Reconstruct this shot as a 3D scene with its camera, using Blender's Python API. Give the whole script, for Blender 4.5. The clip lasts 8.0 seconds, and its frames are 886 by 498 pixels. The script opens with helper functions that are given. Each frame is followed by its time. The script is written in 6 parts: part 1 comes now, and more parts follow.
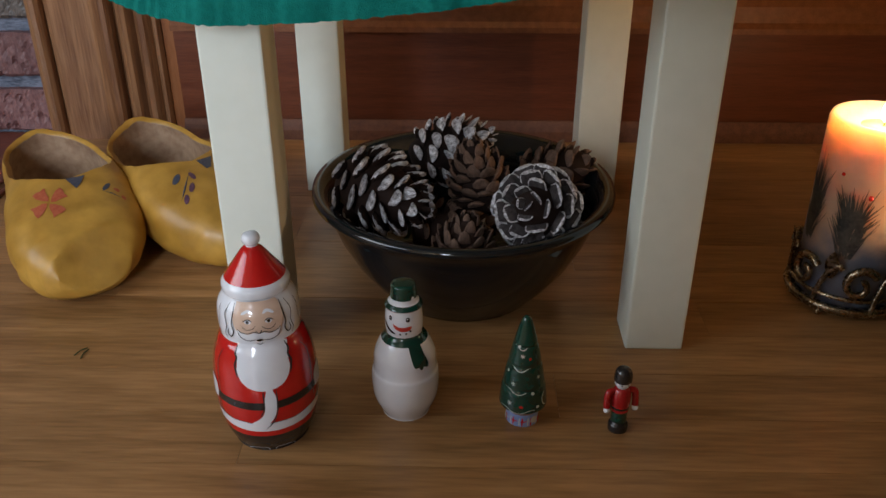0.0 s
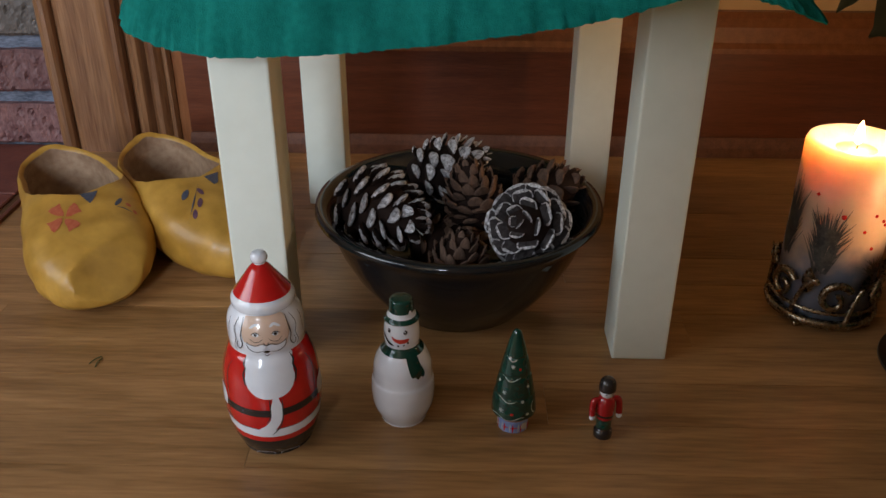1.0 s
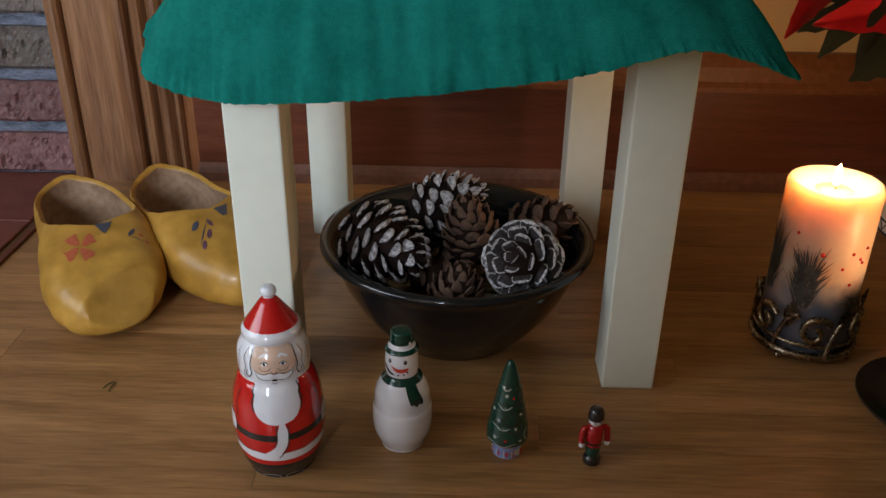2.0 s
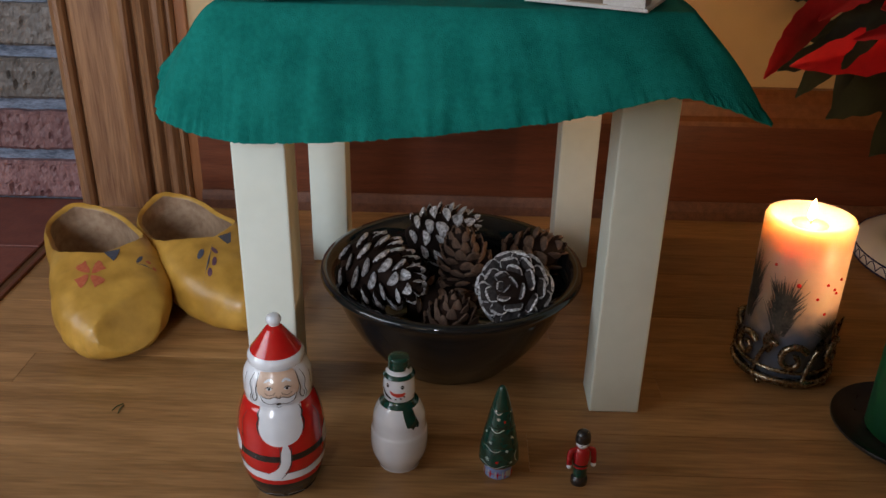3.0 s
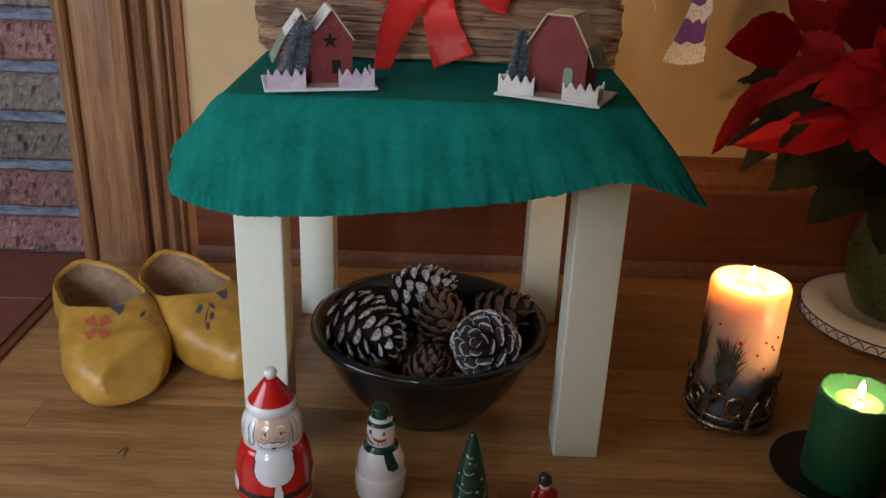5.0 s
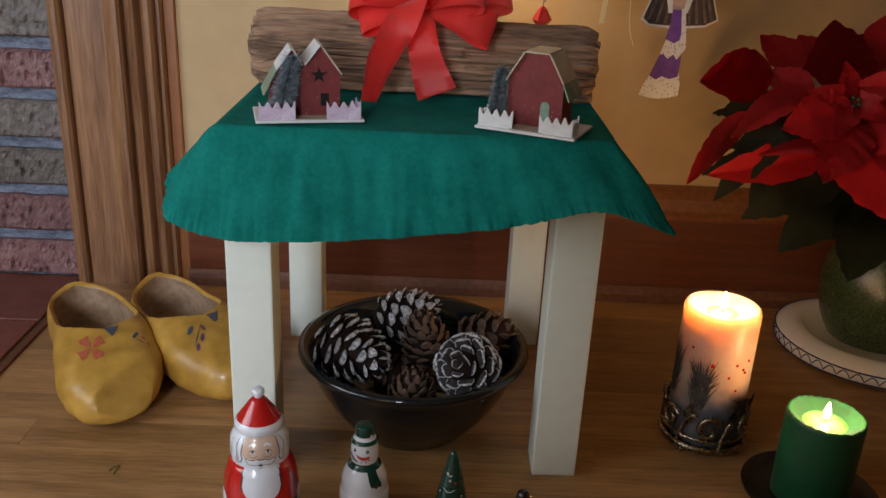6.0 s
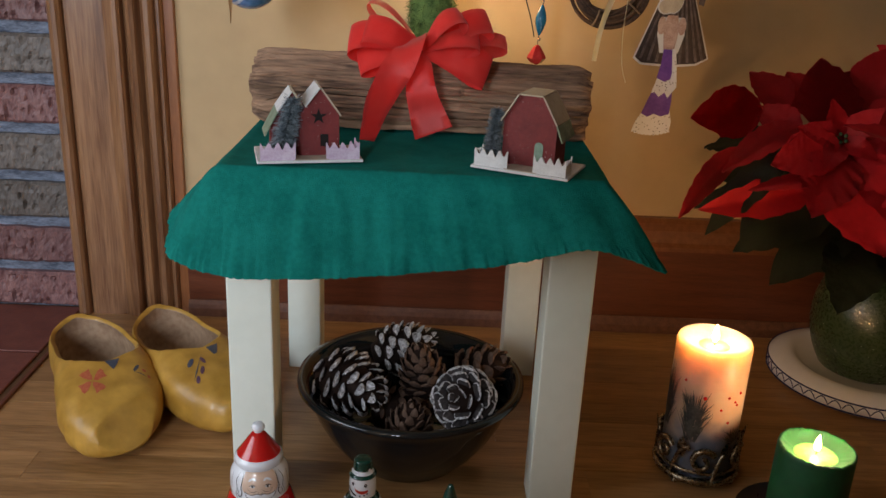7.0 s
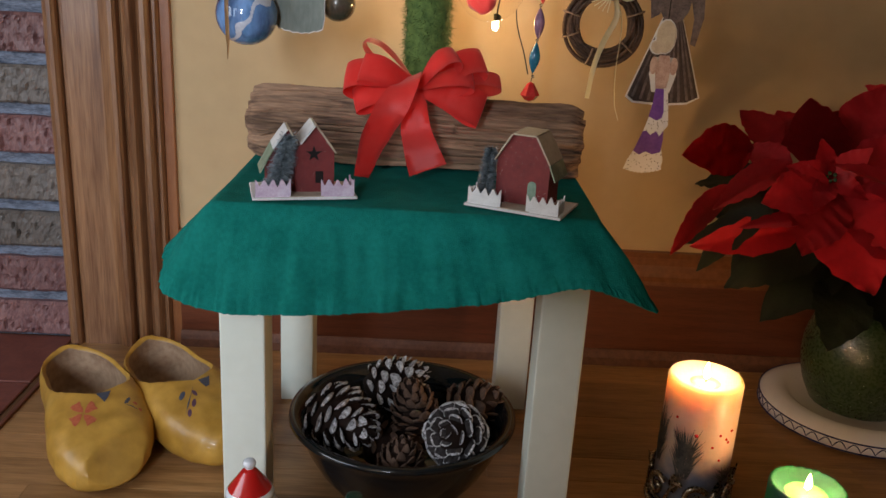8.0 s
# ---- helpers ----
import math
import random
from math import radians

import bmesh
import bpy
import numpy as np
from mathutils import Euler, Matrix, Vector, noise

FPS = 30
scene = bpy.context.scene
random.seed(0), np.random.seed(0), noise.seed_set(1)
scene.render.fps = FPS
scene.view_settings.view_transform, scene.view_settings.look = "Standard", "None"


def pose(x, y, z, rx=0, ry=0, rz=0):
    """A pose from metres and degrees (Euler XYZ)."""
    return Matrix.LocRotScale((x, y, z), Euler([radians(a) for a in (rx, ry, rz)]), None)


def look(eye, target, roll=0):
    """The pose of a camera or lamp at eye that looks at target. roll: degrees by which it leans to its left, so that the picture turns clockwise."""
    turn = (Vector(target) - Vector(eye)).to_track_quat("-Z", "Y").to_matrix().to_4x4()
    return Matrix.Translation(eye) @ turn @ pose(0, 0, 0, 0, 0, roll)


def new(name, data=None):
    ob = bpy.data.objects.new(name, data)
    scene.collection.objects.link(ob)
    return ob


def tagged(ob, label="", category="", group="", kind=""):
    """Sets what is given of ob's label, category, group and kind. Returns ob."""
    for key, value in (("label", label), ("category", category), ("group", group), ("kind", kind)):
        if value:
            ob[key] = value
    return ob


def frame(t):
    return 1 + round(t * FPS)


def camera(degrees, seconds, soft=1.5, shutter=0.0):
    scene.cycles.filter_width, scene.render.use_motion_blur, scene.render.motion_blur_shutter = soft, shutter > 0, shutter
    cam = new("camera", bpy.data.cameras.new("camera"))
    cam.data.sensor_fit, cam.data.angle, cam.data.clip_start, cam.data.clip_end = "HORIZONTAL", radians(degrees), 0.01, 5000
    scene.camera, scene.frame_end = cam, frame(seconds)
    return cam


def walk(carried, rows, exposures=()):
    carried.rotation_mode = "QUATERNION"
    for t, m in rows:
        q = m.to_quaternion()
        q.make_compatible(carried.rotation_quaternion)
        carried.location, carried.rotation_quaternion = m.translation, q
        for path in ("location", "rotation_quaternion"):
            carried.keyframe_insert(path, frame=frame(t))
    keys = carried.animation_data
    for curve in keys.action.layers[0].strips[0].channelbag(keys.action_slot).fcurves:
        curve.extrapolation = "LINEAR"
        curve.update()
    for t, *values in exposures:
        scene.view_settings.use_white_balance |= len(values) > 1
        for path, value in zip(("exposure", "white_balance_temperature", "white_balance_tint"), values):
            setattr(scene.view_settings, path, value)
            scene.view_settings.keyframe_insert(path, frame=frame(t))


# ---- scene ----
cam = camera(54.4, 8.0)
PATH = [
    (0, (0.023, 0.013, 0.387), (-0.018, 1.768, -0.571), -0.0),
    (0.5, (0.025, 0.001, 0.398), (-0.013, 1.753, -0.566), 0.0),
    (1, (0.026, -0.014, 0.414), (-0.013, 1.743, -0.541), 0.2),
    (1.5, (0.027, -0.028, 0.428), (-0.014, 1.74, -0.507), 0.5),
    (3, (0.026, -0.069, 0.466), (0.001, 1.729, -0.409), 1.2),
    (3.5, (0.029, -0.089, 0.48), (0.017, 1.72, -0.374), 1.2),
    (4, (0.03, -0.107, 0.496), (0.023, 1.712, -0.337), 1.4),
    (4.5, (0.029, -0.124, 0.505), (0.027, 1.705, -0.304), 1.7),
    (5.8, (0.029, -0.163, 0.532), (0.065, 1.694, -0.209), 2.7),
    (6, (0.037, -0.169, 0.532), (0.069, 1.692, -0.2), 2.7),
    (6.5, (0.035, -0.177, 0.54), (0.073, 1.691, -0.175), 2.9),
    (7, (0.036, -0.18, 0.551), (0.074, 1.699, -0.134), 2.7),
    (7.5, (0.036, -0.183, 0.558), (0.074, 1.706, -0.096), 3.0),
    (8, (0.035, -0.181, 0.563), (0.087, 1.716, -0.066), 3.3),
]
walk(cam, [(t, look(eye, target, roll)) for t, eye, target, roll in PATH])

# ---- world, window light, exposure ----
world = bpy.data.worlds.new("world")
scene.world = world
world.use_nodes = True
wn = world.node_tree
sky = wn.nodes.new("ShaderNodeTexSky")
sky.sky_type, sky.sun_disc = "NISHITA", False
sky.sun_elevation, sky.sun_rotation = radians(25), radians(250)
wn.links.new(sky.outputs[0], wn.nodes["Background"].inputs[0])
wn.nodes["Background"].inputs[1].default_value = 0.08
scene.view_settings.exposure = 0.0


def lamp(name, kind, m, energy, colour, size=0.1, size_y=None):
    data = bpy.data.lights.new(name, kind)
    data.energy, data.color = energy, colour
    if kind == "AREA":
        data.shape, data.size, data.size_y = "RECTANGLE", size, size_y or size
    else:
        data.shadow_soft_size = size
    ob = new(name, data)
    ob.matrix_world = m
    return ob


ROOM = (-1.05, 2.4, -2.6, 1.02, 2.45)  # x0, x1, y0, y1, height
lamp("window_light", "AREA", look((-1.03, 0.02, 0.62), (0.0, 0.72, 0.2)), 5.8, (0.72, 0.84, 1.0), 0.80, 0.62)
lamp("window_light", "AREA", look((-0.62, -2.57, 1.15), (-0.2, 0.7, 0.2)), 51.0, (0.77, 0.858, 1.0), 0.34, 1.1)
FLAMES = [((0.347, 0.648, 0.1780), 0.64), ((0.424, 0.541, 0.113), 0.56)]
for place, power in FLAMES:
    lamp("candle_light", "POINT", pose(place[0], place[1], place[2]), power, (1.0, 0.58, 0.29), 0.006)
lamp("bulb_and_fill_light", "POINT", pose(0.112, 0.895, 0.498), 0.48, (1.0, 0.60, 0.24), 0.012)
# no bulb hangs here: unseen warm fill added to brighten wall and bow
lamp("bulb_and_fill_light", "POINT", pose(0.0, 0.93, 0.60), 0.48, (1.0, 0.62, 0.26), 0.03)


# ---- small helpers ----
def thing(name, place=(0, 0, 0), turn=0.0, label="", category="", group="", kind=""):
    ob = new(name)
    ob.empty_display_size = 0.02
    ob.matrix_world = pose(*place, 0, 0, turn)
    return tagged(ob, label, category, group, kind)


def part(name, bm, material, parent=None, label="", smooth=True, m=None):
    me = bpy.data.meshes.new(name)
    bm.to_mesh(me)
    bm.free()
    for k in (material if isinstance(material, (list, tuple)) else [material]):
        me.materials.append(k)
    if smooth:
        me.polygons.foreach_set("use_smooth", [True] * len(me.polygons))
        me.set_sharp_from_angle(angle=radians(80))
    ob = new(name, me)
    if parent:
        ob.parent = parent
    if m is not None:
        ob.matrix_basis = m
    return tagged(ob, label)


def box(x0, x1, y0, y1, z0, z1, bevel=0.0, seg=2):
    bm = bmesh.new()
    bmesh.ops.create_cube(bm, size=1.0)
    for v in bm.verts:
        v.co = Vector(((x0 + x1) / 2 + v.co.x * (x1 - x0), (y0 + y1) / 2 + v.co.y * (y1 - y0), (z0 + z1) / 2 + v.co.z * (z1 - z0)))
    if bevel:
        bmesh.ops.bevel(bm, geom=bm.edges[:], offset=bevel, segments=seg, profile=0.6, affect="EDGES")
    return bm


def smooth_line(points, steps):
    """A Catmull-Rom line through the points."""
    pts = [Vector(p) for p in points]
    pts = [pts[0] * 2 - pts[1]] + pts + [pts[-1] * 2 - pts[-2]]
    out = []
    for a, b, c, d in zip(pts, pts[1:], pts[2:], pts[3:]):
        for k in range(steps):
            t = k / steps
            out.append(0.5 * (2 * b + (c - a) * t + (2 * a - 5 * b + 4 * c - d) * t * t + (3 * b - a - 3 * c + d) * t ** 3))
    return out + [pts[-2]]


def ramp(u, keys):
    """Piecewise smooth value at u from (u, value) keys."""
    for (a, p), (b, q) in zip(keys, keys[1:]):
        if u <= b:
            t = max(0.0, min(1.0, (u - a) / (b - a)))
            t = t * t * (3 - 2 * t) * 0.5 + t * 0.5
            return p + (q - p) * t
    return keys[-1][1]


def lathe(profile, seg=48, bm=None, wobble=0.0, fine=0):
    """A solid of revolution about z from (r, z) points."""
    bm = bm or bmesh.new()
    if fine:
        profile = [(p.x, p.y) for p in smooth_line([(r, z, 0) for r, z in profile], fine)]
    rings = []
    for r, z in profile:
        if r < 1e-5:
            rings.append([bm.verts.new((0, 0, z))])
        else:
            rings.append([bm.verts.new((r * math.cos(a) * (1 + wobble * noise.noise((math.cos(a) * 2, math.sin(a) * 2, z * 30))),
                                        r * math.sin(a) * (1 + wobble * noise.noise((math.cos(a) * 2, math.sin(a) * 2, z * 30 + 9))), z))
                          for a in (2 * math.pi * k / seg for k in range(seg))])
    for a, b in zip(rings, rings[1:]):
        for k in range(seg):
            n = (k + 1) % seg
            if len(a) == 1 and len(b) == 1:
                continue
            if len(a) == 1:
                bm.faces.new((a[0], b[n], b[k]))
            elif len(b) == 1:
                bm.faces.new((a[k], a[n], b[0]))
            else:
                bm.faces.new((a[k], a[n], b[n], b[k]))
    bmesh.ops.recalc_face_normals(bm, faces=bm.faces[:])
    return bm


def tube(points, radius, seg=8, bm=None, closed=False):
    """A round bar along points; radius is a number or one per point."""
    bm = bm or bmesh.new()
    pts = [Vector(p) for p in points]
    n = len(pts)
    rings, side = [], None
    for i, p in enumerate(pts):
        d = (pts[(i + 1) % n] - pts[i - 1]) if closed else (pts[min(i + 1, n - 1)] - pts[max(i - 1, 0)])
        d = d.normalized() if d.length > 1e-9 else Vector((0, 0, 1))
        side = (side - d * side.dot(d)) if side else (d.cross(Vector((0.3, 0.2, 1))) if abs(d.z) < 0.9 else d.cross(Vector((1, 0, 0))))
        side.normalize()
        up = d.cross(side)
        r = radius[i] if isinstance(radius, (list, tuple)) else radius
        rings.append([bm.verts.new(p + side * r * math.cos(2 * math.pi * k / seg) + up * r * math.sin(2 * math.pi * k / seg)) for k in range(seg)])
    for i in range(n if closed else n - 1):
        a, b = rings[i], rings[(i + 1) % n]
        for k in range(seg):
            bm.faces.new((a[k], a[(k + 1) % seg], b[(k + 1) % seg], b[k]))
    if not closed:
        bm.faces.new(rings[0][::-1]), bm.faces.new(rings[-1])
    bmesh.ops.recalc_face_normals(bm, faces=bm.faces[:])
    return bm


def extrude_xy(outline, z0, z1):
    """A prism from an outline in x and y."""
    bm = bmesh.new()
    lo, hi = [bm.verts.new((x, y, z0)) for x, y in outline], [bm.verts.new((x, y, z1)) for x, y in outline]
    n = len(outline)
    for k in range(n):
        bm.faces.new((lo[k], lo[(k + 1) % n], hi[(k + 1) % n], hi[k]))
    bm.faces.new(lo[::-1]), bm.faces.new(hi)
    bmesh.ops.recalc_face_normals(bm, faces=bm.faces[:])
    return bm


def sheet(rows, thick=0.0):
    """A skin over rows of points, thickened along its normals."""
    bm = bmesh.new()
    grid = [[bm.verts.new(p) for p in row] for row in rows]
    for a, b in zip(grid, grid[1:]):
        for k in range(len(a) - 1):
            bm.faces.new((a[k], a[k + 1], b[k + 1], b[k]))
    if thick:
        bmesh.ops.solidify(bm, geom=bm.faces[:], thickness=thick)
    bmesh.ops.recalc_face_normals(bm, faces=bm.faces[:])
    return bm


def flat(outline, y=0.0, thick=0.0006):
    """A flat card in x and z, thick along y."""
    bm = bmesh.new()
    a, b = [bm.verts.new((x, y, z)) for x, z in outline], [bm.verts.new((x, y + thick, z)) for x, z in outline]
    n = len(outline)
    for k in range(n):
        bm.faces.new((a[k], a[(k + 1) % n], b[(k + 1) % n], b[k]))
    bm.faces.new(a), bm.faces.new(b[::-1])
    bmesh.ops.recalc_face_normals(bm, faces=bm.faces[:])
    return bm


# ---- materials ----
def mat(name, c1, c2=None, scale=20.0, rough=0.5, stretch=(1, 1, 1), bump=0.0, bscale=None, metallic=0.0, coat=0.0,
        sss=0.0, sss_radius=(1.0, 0.4, 0.2), sss_scale=0.01, rand=0.0, sheen=0.0, spots=None, spec=0.5, glow=None):
    """A surface with variation at two scales, fine relief and, where asked, a tone of its own for each piece."""
    m = bpy.data.materials.new(name)
    m.use_nodes = True
    nt = m.node_tree
    b = nt.nodes["Principled BSDF"]
    add = nt.nodes.new
    co = add("ShaderNodeTexCoord")
    mp = add("ShaderNodeMapping")
    mp.inputs["Scale"].default_value = stretch
    nt.links.new(co.outputs["Object"], mp.inputs["Vector"])
    vec = mp.outputs[0]
    oi = None
    if rand:
        oi = add("ShaderNodeObjectInfo")
        off = add("ShaderNodeVectorMath")
        off.operation = "MULTIPLY_ADD"
        off.inputs[1].default_value = (7, 11, 13)
        nt.links.new(oi.outputs["Random"], off.inputs[0])
        nt.links.new(vec, off.inputs[2])
        vec = off.outputs[0]
    big, small = add("ShaderNodeTexNoise"), add("ShaderNodeTexNoise")
    for n, sc, de in ((big, scale, 3), (small, scale * 6, 6)):
        n.inputs["Scale"].default_value, n.inputs["Detail"].default_value = sc, de
        nt.links.new(vec, n.inputs["Vector"])
    mix = add("ShaderNodeMath")
    mix.operation = "MULTIPLY_ADD"
    mix.inputs[1].default_value = 0.45
    nt.links.new(small.outputs["Fac"], mix.inputs[0])
    half = add("ShaderNodeMath")
    half.operation = "MULTIPLY"
    half.inputs[1].default_value = 0.55
    nt.links.new(big.outputs["Fac"], half.inputs[0])
    nt.links.new(half.outputs[0], mix.inputs[2])
    cr = add("ShaderNodeValToRGB")
    cr.color_ramp.elements[0].position, cr.color_ramp.elements[1].position = 0.36, 0.64
    cr.color_ramp.elements[0].color, cr.color_ramp.elements[1].color = (*c1, 1), (*(c2 or c1), 1)
    nt.links.new(mix.outputs[0], cr.inputs[0])
    col = cr.outputs[0]
    if spots:
        sc, size, colour = spots
        vo = add("ShaderNodeTexVoronoi")
        vo.inputs["Scale"].default_value = sc
        nt.links.new(vec, vo.inputs["Vector"])
        lt = add("ShaderNodeMath")
        lt.operation = "LESS_THAN"
        lt.inputs[1].default_value = size
        nt.links.new(vo.outputs["Distance"], lt.inputs[0])
        mx = add("ShaderNodeMix")
        mx.data_type = "RGBA"
        nt.links.new(lt.outputs[0], mx.inputs["Factor"])
        nt.links.new(col, mx.inputs[6])
        mx.inputs[7].default_value = (*colour, 1)
        col = mx.outputs[2]
    if rand:
        hs = add("ShaderNodeHueSaturation")
        rg = add("ShaderNodeMapRange")
        rg.inputs["To Min"].default_value, rg.inputs["To Max"].default_value = 1 - rand, 1 + rand
        nt.links.new(oi.outputs["Random"], rg.inputs["Value"])
        nt.links.new(rg.outputs[0], hs.inputs["Value"])
        nt.links.new(col, hs.inputs["Color"])
        col = hs.outputs[0]
    nt.links.new(col, b.inputs["Base Color"])
    rr = add("ShaderNodeMapRange")
    rr.inputs["To Min"].default_value, rr.inputs["To Max"].default_value = max(0.02, rough - 0.08), min(1.0, rough + 0.08)
    nt.links.new(small.outputs["Fac"], rr.inputs["Value"])
    nt.links.new(rr.outputs[0], b.inputs["Roughness"])
    b.inputs["Metallic"].default_value = metallic
    b.inputs["Coat Weight"].default_value, b.inputs["Coat Roughness"].default_value = coat, 0.04
    b.inputs["Specular IOR Level"].default_value = spec
    b.inputs["Sheen Weight"].default_value = sheen
    if sss:
        b.inputs["Subsurface Weight"].default_value, b.inputs["Subsurface Scale"].default_value = sss, sss_scale
        b.inputs["Subsurface Radius"].default_value = sss_radius
    if glow:
        b.inputs["Emission Color"].default_value, b.inputs["Emission Strength"].default_value = (*glow[0], 1), glow[1]
    if bump:
        bp = add("ShaderNodeBump")
        bp.inputs["Strength"].default_value, bp.inputs["Distance"].default_value = bump, 0.002
        bn = small
        if bscale:
            bn = add("ShaderNodeTexNoise")
            bn.inputs["Scale"].default_value, bn.inputs["Detail"].default_value = bscale, 4
            nt.links.new(vec, bn.inputs["Vector"])
        nt.links.new(bn.outputs["Fac"], bp.inputs["Height"])
        nt.links.new(bp.outputs[0], b.inputs["Normal"])
    return m


oak_floor = mat("oak_floor", (0.240, 0.118, 0.040), (0.46, 0.245, 0.096), 5, 0.33, (1, 11, 11), 0.10, rand=0.12)
floor_gap = mat("floor_gap", (0.10, 0.046, 0.018), (0.15, 0.07, 0.028), 30, 0.7)
hearth_tile = mat("hearth_tile", (0.13, 0.035, 0.025), (0.20, 0.065, 0.045), 30, 0.45, bump=0.2, rand=0.15)
oak_trim = mat("oak_trim", (0.150, 0.060, 0.025), (0.345, 0.172, 0.078), 5, 0.36, (15, 15, 0.8), 0.30, rand=0.06, coat=0.1)
dark_oak = mat("dark_oak", (0.105, 0.027, 0.012), (0.17, 0.050, 0.021), 8, 0.33, (1, 14, 14), 0.15, coat=0.1)
# oak with the fairy light's orange glow put into its colour, for the back strip
lit_oak = mat("lit_oak", (0.24, 0.080, 0.024), (0.34, 0.13, 0.045), 10, 0.36, (14, 14, 1), 0.15, coat=0.1)
red_oak = mat("red_oak", (0.16, 0.055, 0.020), (0.24, 0.09, 0.035), 8, 0.35, (1, 14, 14), 0.15, coat=0.1)
shoe_oak = mat("shoe_oak", (0.110, 0.040, 0.020), (0.19, 0.075, 0.036), 8, 0.62, (1, 14, 14), 0.15)
wall_paint = mat("wall_paint", (0.51, 0.355, 0.185), (0.57, 0.405, 0.215), 6, 0.75, bump=0.10, bscale=500)
white_paint = mat("white_paint", (0.56, 0.55, 0.51), (0.6, 0.59, 0.55), 4, 0.7, bump=0.05, bscale=300)
mortar = mat("mortar", (0.06, 0.072, 0.098), (0.26, 0.29, 0.36), 60, 0.9, (0.5, 1, 1.6), 0.8, bscale=220)
brick_clay = mat("brick_clay", (0.125, 0.052, 0.052), (0.28, 0.145, 0.130), 50, 0.5, (1.6, 1, 0.6), 0.8, bscale=130, rand=0.18)
brick_grey = mat("brick_grey", (0.095, 0.080, 0.068), (0.20, 0.165, 0.138), 50, 0.5, (1.6, 1, 0.6), 0.8, bscale=130, rand=0.15)
cream_paint = mat("cream_paint", (0.69, 0.725, 0.63), (0.74, 0.775, 0.68), 12, 0.42, bump=0.06, bscale=220)
green_cloth = mat("green_cloth", (0.003, 0.134, 0.109), (0.008, 0.195, 0.160), 40, 0.92, bump=0.45, bscale=1000, spec=0.12)
black_glaze = mat("black_glaze", (0.006, 0.009, 0.011), (0.010, 0.014, 0.017), 25, 0.09, coat=0.3)
cone_brown = mat("cone_brown", (0.010, 0.006, 0.005), (0.040, 0.021, 0.015), 4, 0.8, spec=0.2, bump=0.5, rand=0.25)
cone_frost = mat("cone_frost", (0.045, 0.030, 0.026), (0.90, 0.90, 0.93), 5.5, 0.75, bump=0.4, rand=0.25)
cone_rim = mat("cone_rim", (0.10, 0.085, 0.085), (0.92, 0.92, 0.95), 7, 0.75, bump=0.5, rand=0.2)
cone_tip = mat("cone_tip", (0.075, 0.042, 0.027), (0.20, 0.120, 0.082), 4, 0.75, bump=0.4, rand=0.2)
cone_grey = mat("cone_grey", (0.022, 0.018, 0.018), (0.085, 0.074, 0.074), 5, 0.8, spec=0.2, bump=0.5, rand=0.25)
clog_yellow = mat("clog_yellow", (0.36, 0.185, 0.026), (0.62, 0.345, 0.060), 9, 0.42, bump=0.08, bscale=60, coat=0.15)
clog_inside = mat("clog_inside", (0.26, 0.15, 0.085), (0.46, 0.31, 0.19), 22, 0.8, bump=0.3)
paint_red = mat("paint_red", (0.50, 0.010, 0.010), (0.58, 0.016, 0.014), 20, 0.14, coat=0.6)
paint_white = mat("paint_white", (0.74, 0.77, 0.82), (0.80, 0.83, 0.87), 20, 0.15, coat=0.6)
paint_crimson = mat("paint_crimson", (0.32, 0.007, 0.011), (0.38, 0.011, 0.014), 20, 0.25, coat=0.5)
paint_black = mat("paint_black", (0.014, 0.012, 0.013), (0.02, 0.018, 0.018), 20, 0.25, coat=0.5)
paint_skin = mat("paint_skin", (0.66, 0.47, 0.35), (0.70, 0.52, 0.40), 20, 0.25, coat=0.5)
paint_green = mat("paint_green", (0.002, 0.036, 0.026), (0.004, 0.054, 0.038), 30, 0.14, coat=0.6)
paint_grey = mat("paint_grey", (0.30, 0.32, 0.38), (0.36, 0.38, 0.44), 20, 0.3, coat=0.5)
paint_line = mat("paint_line", (0.014, 0.013, 0.015), (0.03, 0.03, 0.034), 20, 0.3, coat=0.5)
paint_blue = mat("paint_blue", (0.16, 0.25, 0.50), (0.24, 0.34, 0.60), 60, 0.3, coat=0.4)
paint_orange = mat("paint_orange", (0.50, 0.035, 0.020), (0.56, 0.055, 0.03), 20, 0.3, coat=0.4)
paint_pale = mat("paint_pale", (0.42, 0.44, 0.40), (0.55, 0.56, 0.52), 40, 0.3, coat=0.4)
card_brown = mat("card_brown", (0.20, 0.08, 0.05), (0.28, 0.13, 0.08), 40, 0.5)
wax_ivory = mat("wax_ivory", (0.58, 0.385, 0.265), (0.65, 0.45, 0.325), 18, 0.42, sss=1.0, sss_radius=(1.0, 0.70, 0.48), sss_scale=0.06, bump=0.1)
wax_dark = mat("wax_dark", (0.050, 0.054, 0.050), (0.16, 0.15, 0.135), 60, 0.55, bump=0.2)
wax_green = mat("wax_green", (0.004, 0.060, 0.020), (0.008, 0.090, 0.030), 25, 0.5, sss=0.8, sss_radius=(0.2, 1.0, 0.3), sss_scale=0.006, bump=0.15)
wax_pool = mat("wax_pool", (0.62, 0.66, 0.18), (0.72, 0.74, 0.26), 30, 0.12, sss=0.8, sss_radius=(0.6, 1.0, 0.2), sss_scale=0.01)
pool_green = mat("pool_green", (0.10, 0.40, 0.09), (0.20, 0.55, 0.15), 40, 0.10, sss=0.6, sss_radius=(0.3, 1.0, 0.2), sss_scale=0.008)
flame_glow = mat("flame_glow", (1, 0.7, 0.3), rough=0.9, glow=((1.0, 0.62, 0.22), 40.0))
